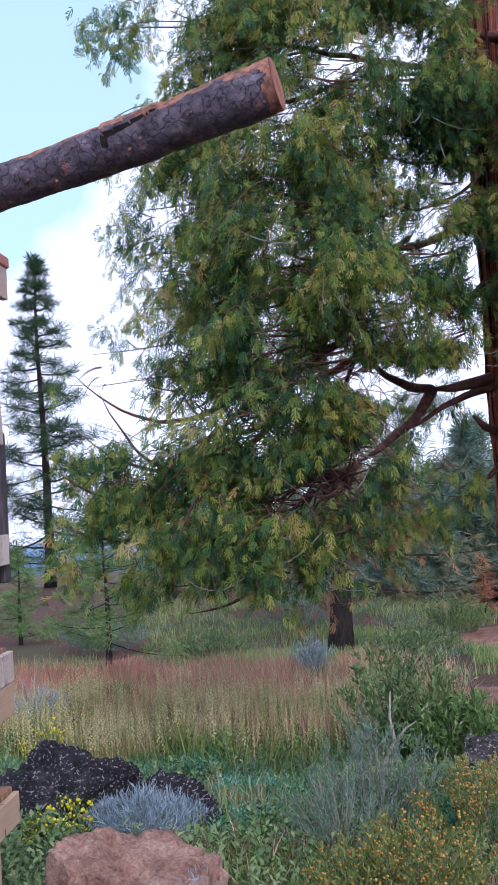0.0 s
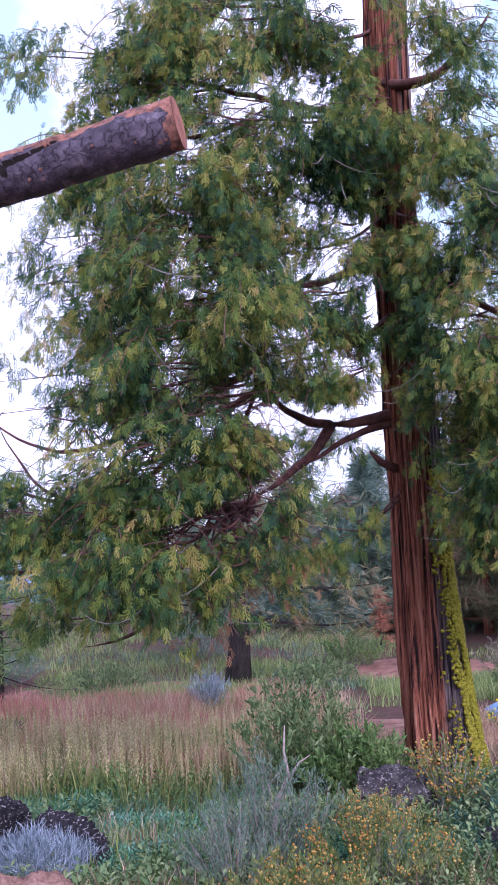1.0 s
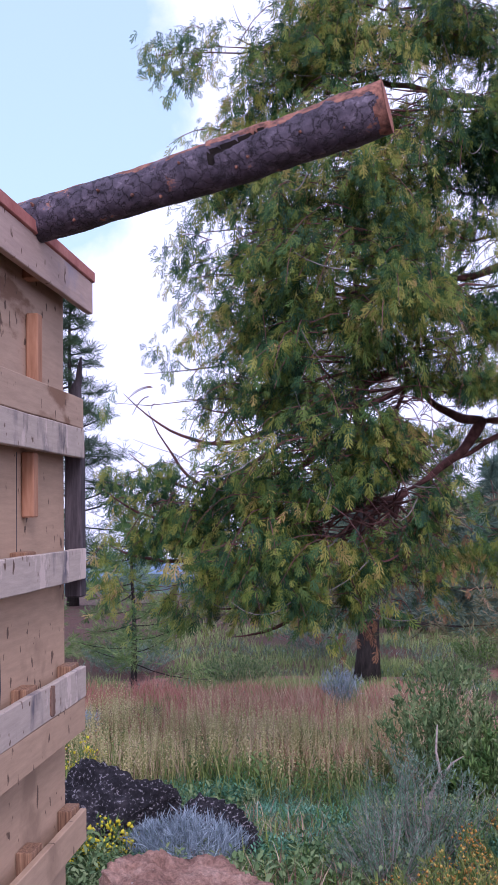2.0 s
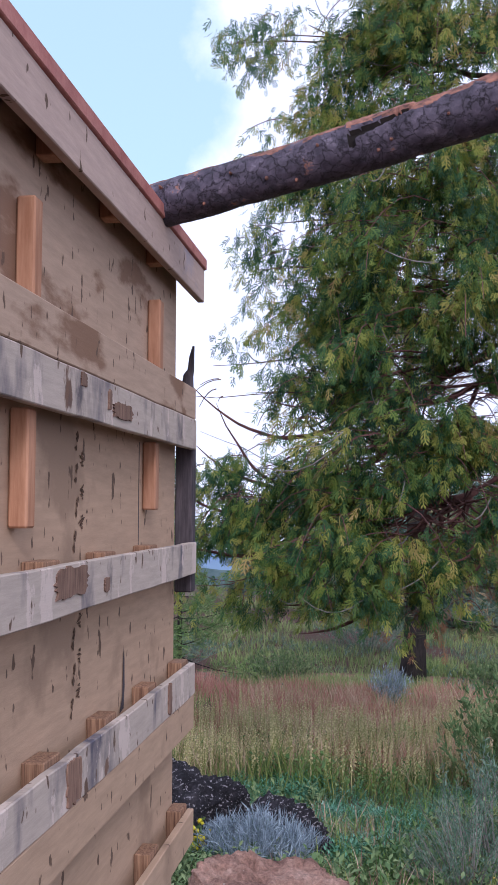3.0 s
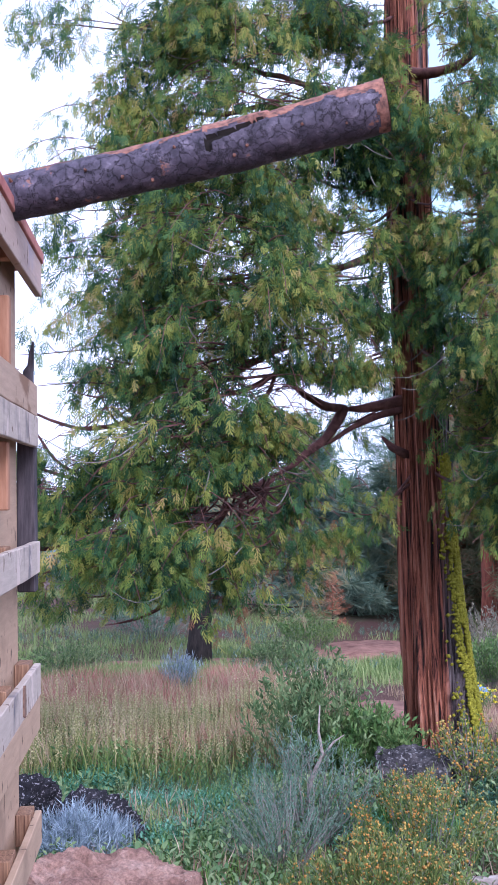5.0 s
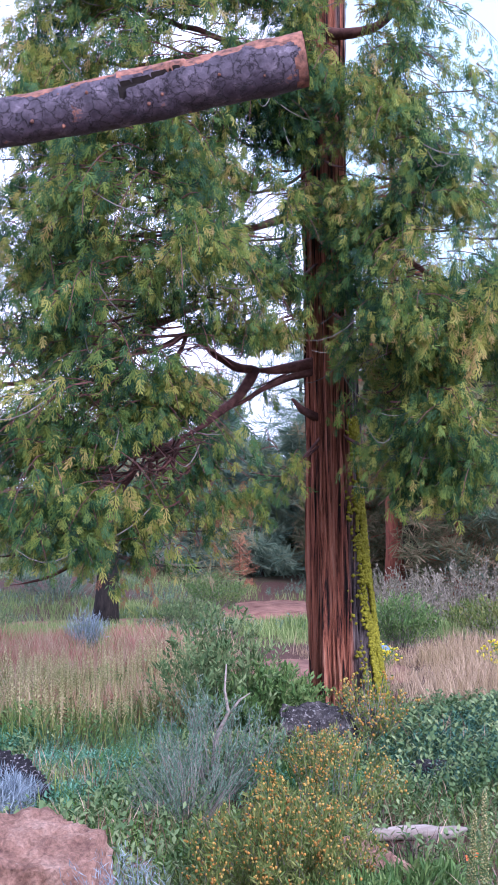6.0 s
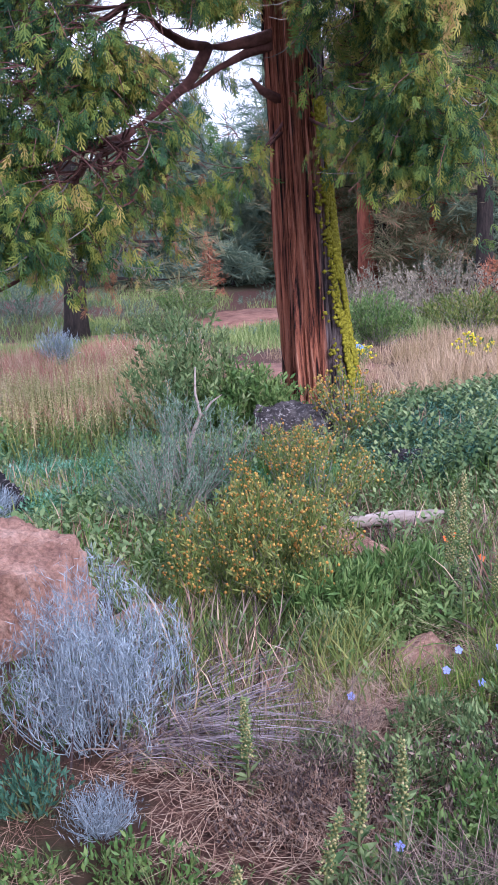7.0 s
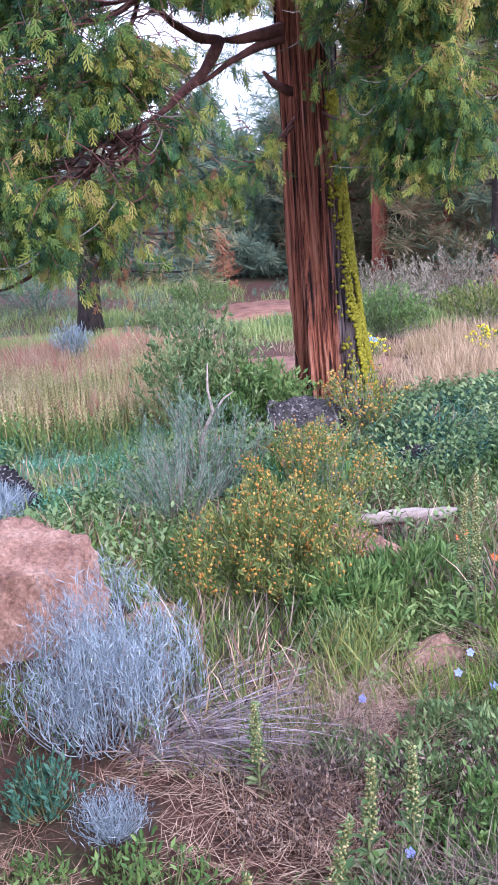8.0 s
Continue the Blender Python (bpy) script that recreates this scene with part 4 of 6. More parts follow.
# ---- rocks ----
def rock(name, at, size, material, seed, label, cuts=5, crag=0.10, planes=16, turn=0.0, top=None):
    """A broken block: a ball cut by planes, then roughened."""
    r = np.random.default_rng(seed)
    bm = bmesh.new()
    bmesh.ops.create_icosphere(bm, subdivisions=cuts, radius=1.25)
    o = Vector((seed * 13.1, seed * 5.7, seed))
    faces = [(Vector(r.normal(size=3)).normalized(), r.uniform(0.62, 0.88)) for _ in range(planes)]
    if top:
        faces.append((Vector((0.10, -0.16, 1)).normalized(), top))
    for v in bm.verts:
        p = v.co.copy()
        for nrm, dist in faces:
            over = p.dot(nrm) - dist
            if over > 0:
                p -= nrm * over * 0.96
        d = v.co.normalized()
        p *= 1 + crag * 0.6 * noise.noise(p * 2.2 + o) + crag * 0.35 * noise.noise(p * 6 + o) + crag * 0.22 * noise.noise(p * 15 + o)
        p += d * crag * (0.16 * noise.noise(p * 30 + o) + 0.25 * (noise.ridged_multi_fractal(p * 2.5 + o, 1.0, 2.0, 4, 1.0, 2.0) - 1.2) * 0.4)
        pit = noise.noise(p * 4.5 + o * 2)
        if pit > 0.33:
            p -= d * crag * 0.9 * (pit - 0.33)
        v.co = Vector((p.x * size[0], p.y * size[1], p.z * size[2]))
    bmesh.ops.rotate(bm, verts=bm.verts, cent=(0, 0, 0), matrix=Matrix.Rotation(turn, 3, "Z"))
    ob = part(name, bm, material, smooth=True)
    ob.location = at
    tagged(ob, label, "rock")
    return ob


rock("boulder", (-0.845, 3.62, 0.37), (0.30, 0.28, 0.42), M_ROCK, 1, "large reddish-tan boulder with a flat broken top", 6, 0.15, 12, 0.2, 0.72)
rock("stone", (0.43, 2.95, 0.31), (0.15, 0.11, 0.12), M_ROCK, 2, "reddish stone half buried in grass", 5, 0.12)
rock("stone", (-0.125, 2.02, 0.424), (0.054, 0.046, 0.048), M_ROCK, 3, "small square-edged reddish stone on straw", 4, 0.10)
rock("stone", (0.50, 4.08, 0.27), (0.085, 0.07, 0.12), M_ROCK, 4, "rounded tan stone under the fallen branch", 4)
rock("stone", (0.52, 3.78, 0.29), (0.11, 0.09, 0.16), M_ROCK, 5, "tan stone sunk in weeds", 4)
rock("stone", (-0.36, 4.05, 0.29), (0.09, 0.08, 0.09), M_ROCK, 15, "small reddish stone behind the boulder", 4)
rock("stone", (-0.30, 3.55, 0.30), (0.16, 0.12, 0.12), M_ROCK, 16, "flat tan stone beside the boulder", 4)
rock("stone", (0.78, 4.10, 0.26), (0.05, 0.04, 0.04), M_ROCK, 17, "small grey-tan stone in grass", 4)
rock("lava_rock", (-1.619, 5.459, 0.21), (0.46, 0.32, 0.42), M_LAVA, 6, "black pitted lava rock", 6, 0.32, 14)
rock("lava_rock", (-1.104, 5.371, 0.15), (0.28, 0.22, 0.22), M_LAVA, 7, "black pitted lava rock", 6, 0.32, 14)
rock("lava_rock", (0.90, 6.05, 0.13), (0.29, 0.22, 0.32), M_LICHEN, 8, "dark lichened rock at the cedar's foot", 5, 0.24, 14)
rock("lava_rock", (1.239, 5.156, 0.19), (0.16, 0.12, 0.13), M_LAVA, 18, "dark rock under leafy herbs", 5, 0.18, 14)


# ---- plant shapes ----
M_GRASS = leafy("green_grass", [(0.2, (0.055, 0.13, 0.022)), (0.5, (0.115, 0.22, 0.04)), (0.8, (0.27, 0.31, 0.08))], 0.6, 0.2, 0.3, 0.7)
M_MEADOW = leafy("meadow_green", [(0.2, (0.13, 0.20, 0.06)), (0.5, (0.23, 0.31, 0.10)), (0.8, (0.38, 0.42, 0.18))], 0.6, 0.2, 0.4, 0.7)
M_STRAW = leafy("dry_straw", [(0.2, (0.17, 0.095, 0.07)), (0.5, (0.35, 0.205, 0.15)), (0.8, (0.56, 0.40, 0.30))], 0.8, 0.2, 0.2, 0.9)
M_DEAD = leafy("dead_stems", [(0.2, (0.055, 0.040, 0.042)), (0.5, (0.155, 0.11, 0.10)), (0.8, (0.32, 0.24, 0.20))], 0.9, 0.1, 0.1, 0.9)
M_BLOND = leafy("blond_grass", [(0.2, (0.30, 0.23, 0.12)), (0.5, (0.46, 0.33, 0.21)), (0.8, (0.62, 0.46, 0.33))], 0.7, 0.2, 0.35, 0.6)
M_PINK = leafy("red_grass", [(0.2, (0.30, 0.13, 0.10)), (0.5, (0.46, 0.20, 0.16)), (0.8, (0.55, 0.34, 0.24))], 0.8, 0.1, 0.3, 0.6)
M_TEAL = leafy("blue_green_herb", [(0.2, (0.05, 0.14, 0.07)), (0.45, (0.09, 0.23, 0.125)), (0.65, (0.15, 0.33, 0.22)), (0.85, (0.27, 0.45, 0.37))], 0.6, 0.25, 0.3, 0.5)
M_DEEP = leafy("deep_green_herb", [(0.2, (0.03, 0.085, 0.058)), (0.5, (0.055, 0.14, 0.095)), (0.8, (0.11, 0.22, 0.16))], 0.55, 0.3, 0.3, 0.5)
M_WEED = leafy("weed_leaf", [(0.2, (0.06, 0.13, 0.035)), (0.5, (0.125, 0.21, 0.06)), (0.8, (0.25, 0.32, 0.11))], 0.55, 0.3, 0.3, 0.5)
M_OLIVE = leafy("olive_leaf", [(0.2, (0.07, 0.13, 0.05)), (0.5, (0.155, 0.225, 0.09)), (0.8, (0.30, 0.35, 0.17))], 0.6, 0.25, 0.3, 0.5)
M_SAGE = leafy("grey_green_leaf", [(0.2, (0.07, 0.125, 0.08)), (0.5, (0.13, 0.205, 0.14)), (0.8, (0.24, 0.32, 0.25))], 0.7, 0.2, 0.25, 0.5)
M_SILVER = leafy("silver_leaf", [(0.2, (0.15, 0.19, 0.23)), (0.5, (0.28, 0.335, 0.395)), (0.8, (0.45, 0.52, 0.59))], 0.75, 0.2, 0.25, 0.6)
M_ORANGE = leafy("orange_flower", [(0.2, (0.42, 0.19, 0.05)), (0.5, (0.56, 0.29, 0.07)), (0.8, (0.58, 0.42, 0.12))], 0.7, 0.2, 0.3, 0.6)
M_YELLOW = leafy("yellow_flower", [(0.2, (0.65, 0.52, 0.02)), (0.8, (0.85, 0.75, 0.05))], 0.6, 0.2, 0.3, 0.6)
M_YOLIVE = leafy("yellow_green_leaf", [(0.2, (0.08, 0.125, 0.03)), (0.5, (0.15, 0.195, 0.05)), (0.8, (0.29, 0.28, 0.09))], 0.6, 0.25, 0.3, 0.6)
M_SPIKE = leafy("pale_spike", [(0.2, (0.24, 0.24, 0.09)), (0.5, (0.43, 0.38, 0.17)), (0.8, (0.60, 0.50, 0.28))], 0.7, 0.2, 0.3, 0.7)
M_BLUE = leafy("blue_petal", [(0.2, (0.20, 0.26, 0.75)), (0.8, (0.38, 0.42, 0.90))], 0.6, 0.2, 0.3, 0.3)
M_SCARLET = leafy("scarlet_bract", [(0.2, (0.60, 0.10, 0.03)), (0.8, (0.80, 0.22, 0.06))], 0.6, 0.2, 0.3, 0.3)
M_RUST = leafy("rusty_needles", [(0.2, (0.26, 0.09, 0.05)), (0.5, (0.42, 0.17, 0.10)), (0.8, (0.55, 0.28, 0.18))], 0.8, 0.1, 0.3, 0.6)
M_TAN = leafy("tan_brush", [(0.2, (0.13, 0.12, 0.085)), (0.5, (0.235, 0.205, 0.15)), (0.8, (0.35, 0.30, 0.24))], 0.8, 0.1, 0.2, 0.6)
M_STALK = leafy("grey_violet_stalks", [(0.2, (0.13, 0.105, 0.125)), (0.5, (0.25, 0.205, 0.235)), (0.8, (0.42, 0.36, 0.39))], 0.8, 0.1, 0.1, 0.9)
# far firs and spruces: paler, greyer needle colours carry the haze of distance
M_FAR = leafy("far_needles", [(0.2, (0.095, 0.15, 0.115)), (0.5, (0.16, 0.225, 0.16)), (0.8, (0.26, 0.31, 0.21))], 0.8, 0.1, 0.3, 0.6)
M_SPRUCE = leafy("spruce_needles", [(0.2, (0.085, 0.145, 0.125)), (0.5, (0.15, 0.225, 0.18)), (0.8, (0.25, 0.32, 0.24))], 0.8, 0.1, 0.3, 0.6)
M_BROWNFOL = leafy("browned_foliage", [(0.2, (0.10, 0.12, 0.065)), (0.5, (0.19, 0.195, 0.10)), (0.78, (0.31, 0.22, 0.14)), (0.9, (0.40, 0.22, 0.14))], 0.8, 0.1, 0.3, 0.6)
M_STEM = simple("green_stem", (0.12, 0.15, 0.06), (0.25, 0.27, 0.12), 20, 0.8)
M_DKBARK = simple("dark_pine_bark", (0.010, 0.008, 0.009), (0.05, 0.038, 0.035), 14, 0.95, (2, 2, 0.4), 0.8, 0.02)
M_REDBARK = simple("red_pine_bark", (0.12, 0.035, 0.025), (0.36, 0.12, 0.07), 9, 0.95, (2, 2, 0.4), 0.8, 0.02)

# a bent blade, one unit tall, leaning to +x
BLADE_V = [(0, -0.013, 0), (0, 0.013, 0), (0.06, -0.012, 0.4), (0.06, 0.012, 0.4), (0.20, -0.008, 0.75), (0.20, 0.008, 0.75), (0.42, 0, 1.0)]
BLADE_F = [(0, 1, 3, 2), (2, 3, 5, 4), (4, 5, 6)]
FAR_BLADE = ([(0, -0.024, 0), (0, 0.024, 0), (0.10, -0.020, 0.55), (0.10, 0.020, 0.55), (0.36, 0, 1.0)], [(0, 1, 3, 2), (2, 3, 4)])
# a folded leaf, one unit long along +z
LEAF_V = [(0, 0, 0), (0.17, 0.05, 0.45), (0, 0, 1), (-0.17, 0.05, 0.45), (0, -0.03, 0.5)]
LEAF_F = [(0, 1, 4), (1, 2, 4), (2, 3, 4), (3, 0, 4)]
# a needle leaf
THIN_V = [(0, 0, 0), (0.032, 0, 0.5), (0, 0, 1), (-0.032, 0, 0.5)]
THIN_F = [(0, 1, 2, 3)]


def sprig_shape(pairs=6, leaf=0.36, wide=0.10, out=0.8):
    """A leafy shoot, one unit tall."""
    v, f = [(-0.012, 0, 0), (0.012, 0, 0), (0.02, 0, 1.0)], [(0, 1, 2)]
    for i in range(pairs):
        z = 0.12 + 0.85 * i / pairs
        for s in (0, 1):
            a = i * 2.4 + s * math.pi
            d = Vector((math.cos(a) * out, math.sin(a) * out, 0.75)).normalized()
            side = Vector((-math.sin(a), math.cos(a), 0)) * wide
            p, ln = Vector((0, 0, z)), leaf * (1 - 0.4 * i / pairs)
            o = len(v)
            v.extend([p, p + d * ln * 0.5 + side, p + d * ln - Vector((0, 0, 0.05)), p + d * ln * 0.5 - side])
            f.append((o, o + 1, o + 2, o + 3))
    return v, f


def spike_shape():
    """A seed spike: a stalk set with small round knobs."""
    v, f = [(-0.012, 0, 0), (0.012, 0, 0), (0.0, 0, 1.0)], [(0, 1, 2)]
    for i in range(18):
        z = 0.35 + 0.62 * i / 18
        a = i * 2.4
        w = 0.034 * (1.15 - 0.6 * i / 18)
        c = Vector((math.cos(a) * 0.018, math.sin(a) * 0.018, z))
        o = len(v)
        v.extend([c + Vector((0, 0, w * 0.8)), c + Vector((w * 0.7, 0, 0)), c + Vector((-w * 0.35, w * 0.6, 0)), c + Vector((-w * 0.35, -w * 0.6, 0))])
        f.extend([(o, o + 1, o + 2), (o, o + 2, o + 3), (o, o + 3, o + 1)])
    return v, f


SPRIG = sprig_shape(5, 0.34, 0.045, 0.8)
HERB = sprig_shape(5, 0.42, 0.040, 0.85)
SPIKE = spike_shape()
BUSHY = sprig_shape(7, 0.26, 0.024, 0.7)
BROAD = sprig_shape(5, 0.44, 0.045, 0.85)


def in_view(x, y):
    return -0.36 * y - 0.5 < x < 0.46 * y + 0.5


# spots kept free of strewn plants: stones, trunks, bare soil
CLEAR = ((1.33, 7.30, 0.26), (-0.80, 3.60, 0.42), (0.43, 2.90, 0.15), (-0.155, 2.02, 0.09), (0.49, 4.00, 0.16), (0.50, 3.66, 0.18), (0.75, 4.16, 0.16), (0.95, 4.14, 0.15), (-0.52, 2.40, 0.14), (-0.99, 5.282, 0.29), (-1.545, 5.327, 0.38), (-0.32, 3.5, 0.14), (2.329, 18.268, 0.96), (3.416, 18.125, 1.09), (2.885, 17.132, 0.64), (2.374, 9.412, 0.35),
         (2.6, 17.3, 1.0), (3.5, 17.8, 1.1), (3.0, 18.8, 0.9), (-3.0, 17.4, 0.4), (-2.2, 17.3, 0.4), (-1.4, 17.2, 0.4), (-0.6, 17.2, 0.4), (0.2, 17.1, 0.4), (1.0, 17.1, 0.6), (1.8, 17.2, 0.7), (0.92, 9.2, 0.35), (1.5, 9.6, 0.4))


def field(name, shape, material, count, xr, yr, size, label, category, lean=0.35, patch=None, sink=0.01):
    """Plants too many to count, strewn over a stretch of ground."""
    off, sc = [], []
    tries = 0
    while len(off) < count and tries < count * 8:
        tries += 1
        x, y = rng.uniform(*xr), rng.uniform(*yr)
        if not in_view(x, y) or (x < -0.90 and y < 3.0):
            continue
        if patch and noise.noise(Vector((x * patch[0], y * patch[0], patch[2]))) < patch[1]:
            continue
        edge = min(x - xr[0], xr[1] - x, y - yr[0], yr[1] - y) / (0.12 * min(xr[1] - xr[0], yr[1] - yr[0]) + 0.05)
        if rng.random() > edge * (0.9 + noise.noise(Vector((x * 2.2, y * 2.2, 4)))):
            continue
        if any((x - cx) ** 2 + (y - cy) ** 2 < cr * cr for cx, cy, cr in CLEAR):
            continue
        off.append((x, y, ground_z(x, y) - sink))
        sc.append(rng.uniform(*size) * (0.7 + 0.6 * (noise.noise(Vector((x * 1.5, y * 1.5, 9))) + 0.5)))
    k = len(off)
    ob = scatter_mesh(name, shape[0], shape[1], turns(rng.uniform(0, 6.28, k), np.abs(rng.normal(0, lean, k)), rng.uniform(0, 6.28, k), np.array(sc)), np.array(off), material)
    return tagged(ob, label, category, kind="stuff")


BLADE = (BLADE_V, BLADE_F)
DRY_BLADE = ([(0, -0.011, 0), (0, 0.011, 0), (0.10, -0.009, 0.55), (0.10, 0.009, 0.55), (0.36, 0, 1.0)], [(0, 1, 3, 2), (2, 3, 4)])
LEAF = (LEAF_V, LEAF_F)
THIN = (THIN_V, THIN_F)
NARROW = ([(0, 0, 0), (0.085, 0.03, 0.45), (0, 0, 1), (-0.085, 0.03, 0.45)], [(0, 1, 2, 3)])

# ---- grasses and herbs, strewn ----
field("green_grass", BLADE, M_GRASS, 7500, (-1.4, 2.2), (2.7, 5.042), (0.05, 0.19), "fresh green grass among the stones", "grass", 0.40, (1.1, -0.10, 1))
field("green_grass", BLADE, M_GRASS, 5000, (-2.6, 3.2), (4.727, 6.956), (0.06, 0.20), "fresh green grass in the herb belt", "grass", 0.40, (0.9, -0.15, 2))
field("short_grass", BLADE, M_GRASS, 9000, (-0.35, 1.2), (1.6, 2.9), (0.03, 0.12), "sparse short green grass", "grass", 0.5, (1.6, 0.02, 3))
field("weeds", BROAD, M_WEED, 3600, (-1.0, 2.0), (2.75, 4.9), (0.028, 0.075), "leafy green weeds", "weeds", 0.45, (1.2, -0.05, 4))
field("weeds", HERB, M_WEED, 2600, (-1.0, 2.0), (2.75, 4.9), (0.05, 0.13), "narrow-leaved green weeds", "weeds", 0.45, (1.7, -0.02, 34))
field("blue_green_herbs", BROAD, M_TEAL, 6500, (-3.2, 1.6), (4.75, 7.0), (0.05, 0.125), "broad-leaved blue-green ground herbs", "herbs", 0.55, (1.3, -0.08, 31))
field("blue_green_herbs", BUSHY, M_DEEP, 6500, (0.85, 3.9), (4.7, 6.8), (0.08, 0.19), "tall narrow-leaved deep blue-green herbs", "herbs", 0.5, (1.1, -0.35, 32))
field("weeds", BROAD, M_OLIVE, 2200, (-2.6, 3.0), (4.4, 7.2), (0.05, 0.13), "broad-leaved olive weeds among herbs", "weeds", 0.4, (1.6, 0.0, 33))
field("weeds", SPRIG, M_WEED, 1600, (-3.4, 1.4), (6.6, 9.4), (0.08, 0.24), "green leafy weeds in the dry grass", "weeds", 0.3, (1.2, 0.0, 35))
field("weeds", HERB, M_WEED, 1300, (-0.85, 1.0), (1.6, 2.75), (0.025, 0.065), "small leafy green weeds on bare soil", "weeds", 0.45, (1.8, 0.05, 5))
field("blue_green_herbs", BUSHY, M_TEAL, 4500, (-3.2, 1.5), (4.807, 7.16), (0.05, 0.14), "blue-green leafy herbs", "herbs", 0.45, (0.8, -0.25, 6))
field("blue_green_herbs", BUSHY, M_DEEP, 3000, (0.95, 3.9), (4.727, 6.956), (0.06, 0.21), "dense deep blue-green leafy herbs", "herbs", 0.5, (1.1, -0.35, 21))
field("weeds", SPRIG, M_OLIVE, 2600, (0.9, 3.7), (4.565, 7.365), (0.08, 0.24), "tall grey-green weed shoots among herbs", "weeds", 0.35, (1.3, -0.1, 22))
field("weeds", SPRIG, M_OLIVE, 4200, (-2.6, 2.2), (3.4, 6.576), (0.08, 0.22), "grey-green weed shoots", "weeds", 0.4, (1.0, -0.1, 7))
field("fine_grass", BLADE, M_YOLIVE, 5000, (-0.45, 0.7), (2.65, 3.7), (0.05, 0.16), "fine yellow-green grass beside silver brush", "grass", 0.5, (1.5, -0.15, 25))
field("dead_grass", BLADE, M_DEAD, 6000, (-0.9, 1.9), (2.6, 4.727), (0.05, 0.20), "dark dead stalks among the weeds", "grass", 0.55, (1.4, -0.1, 23))
field("dry_grass", BLADE, M_STRAW, 4800, (-1.2, 2.4), (2.6, 6.152), (0.06, 0.22), "dry tan grass mixed through the weeds", "grass", 0.6, (1.3, -0.05, 17))
field("blond_grass", DRY_BLADE, M_BLOND, 9000, (-2.2, 1.2), (6.9, 12.5), (0.12, 0.36), "tall blond dry grass", "grass", 0.30, (1.2, -0.12, 8))
field("blond_grass", DRY_BLADE, M_BLOND, 12000, (1.7, 5.0), (6.956, 11.132), (0.08, 0.24), "blond dry grass behind the cedar", "grass", 0.35, (0.6, -0.35, 9))
field("red_grass", DRY_BLADE, M_PINK, 34000, (-5.2, 0.9), (7.3, 14.5), (0.10, 0.30), "reddish dry grass", "grass", 0.45, (0.9, -0.14, 10))
field("green_grass", DRY_BLADE, M_YOLIVE, 4500, (-3.8, 1.2), (6.4, 9.5), (0.12, 0.32), "yellow-green grass among the seed spikes", "grass", 0.30, (1.4, -0.10, 36))
field("far_grass", FAR_BLADE, M_MEADOW, 32000, (-6.5, 8.5), (11.132, 33.725), (0.08, 0.24), "green meadow grass", "grass", 0.35, (0.35, -0.06, 11))
field("meadow_grass", FAR_BLADE, M_MEADOW, 20000, (-4.0, 5.0), (11.714, 19.996), (0.08, 0.22), "green grass behind the dry grass", "grass", 0.35, (0.45, -0.12, 24))
field("far_herbs", HERB, M_SAGE, 1500, (-6.0, 8.0), (12.111, 25.925), (0.10, 0.24), "grey-green low brush", "brush", 0.35, (0.5, 0.10, 12))
field("seed_spikes", SPIKE, M_SPIKE, 2000, (-3.6, 0.9), (6.8, 10.2), (0.24, 0.44), "pale green seed spikes in the dry grass", "seed spikes", 0.07, (0.7, -0.3, 13))
field("straw_litter", THIN, M_STRAW, 14000, (-0.45, 1.3), (1.4, 3.1), (0.06, 0.20), "flattened dry straw on the soil", "straw", 0.0, (1.3, -0.25, 14), -0.01)
field("straw_litter", THIN, M_STRAW, 2800, (-0.95, -0.25), (1.4, 2.9), (0.03, 0.10), "scattered dry straw on bare soil", "straw", 0.0, (1.9, 0.0, 18), -0.004)
field("dead_stems", THIN, M_DEAD, 15000, (-0.42, 1.2), (1.4, 2.75), (0.03, 0.15), "tangle of dark dead stems", "straw", 0.0, (1.6, -0.22, 15), -0.01)


def lay_flat(name, low, wild, high):
    """Lay the strewn straw down in a loose mat."""
    for ob in scene.collection.objects:
        if ob.name.startswith(name):
            co = np.empty(len(ob.data.vertices) * 3, dtype=np.float32)
            ob.data.vertices.foreach_get("co", co)
            co = co.reshape(-1, 4, 3)
            base = co[:, :1, :].copy()
            rel = co - base
            n = len(co)
            a = rng.uniform(0, 6.28, n)
            tilt = np.abs(rng.normal(low, wild, n))
            ln = rel[:, 2, 2].copy()
            u = np.stack([np.cos(a) * np.cos(tilt), np.sin(a) * np.cos(tilt), np.sin(tilt)], -1)
            s = np.stack([-np.sin(a), np.cos(a), 0 * a], -1) * 0.0008
            rel = np.stack([0 * u, u * 0.5 * ln[:, None] + s, u * ln[:, None], u * 0.5 * ln[:, None] - s], 1)
            rel[..., 2] += rng.uniform(0, high, n)[:, None]
            ob.data.vertices.foreach_set("co", (base + rel).ravel())
            ob.data.update()


lay_flat("straw_litter", 0.12, 0.16, 0.025)
lay_flat("dead_stems", 0.35, 0.40, 0.08)


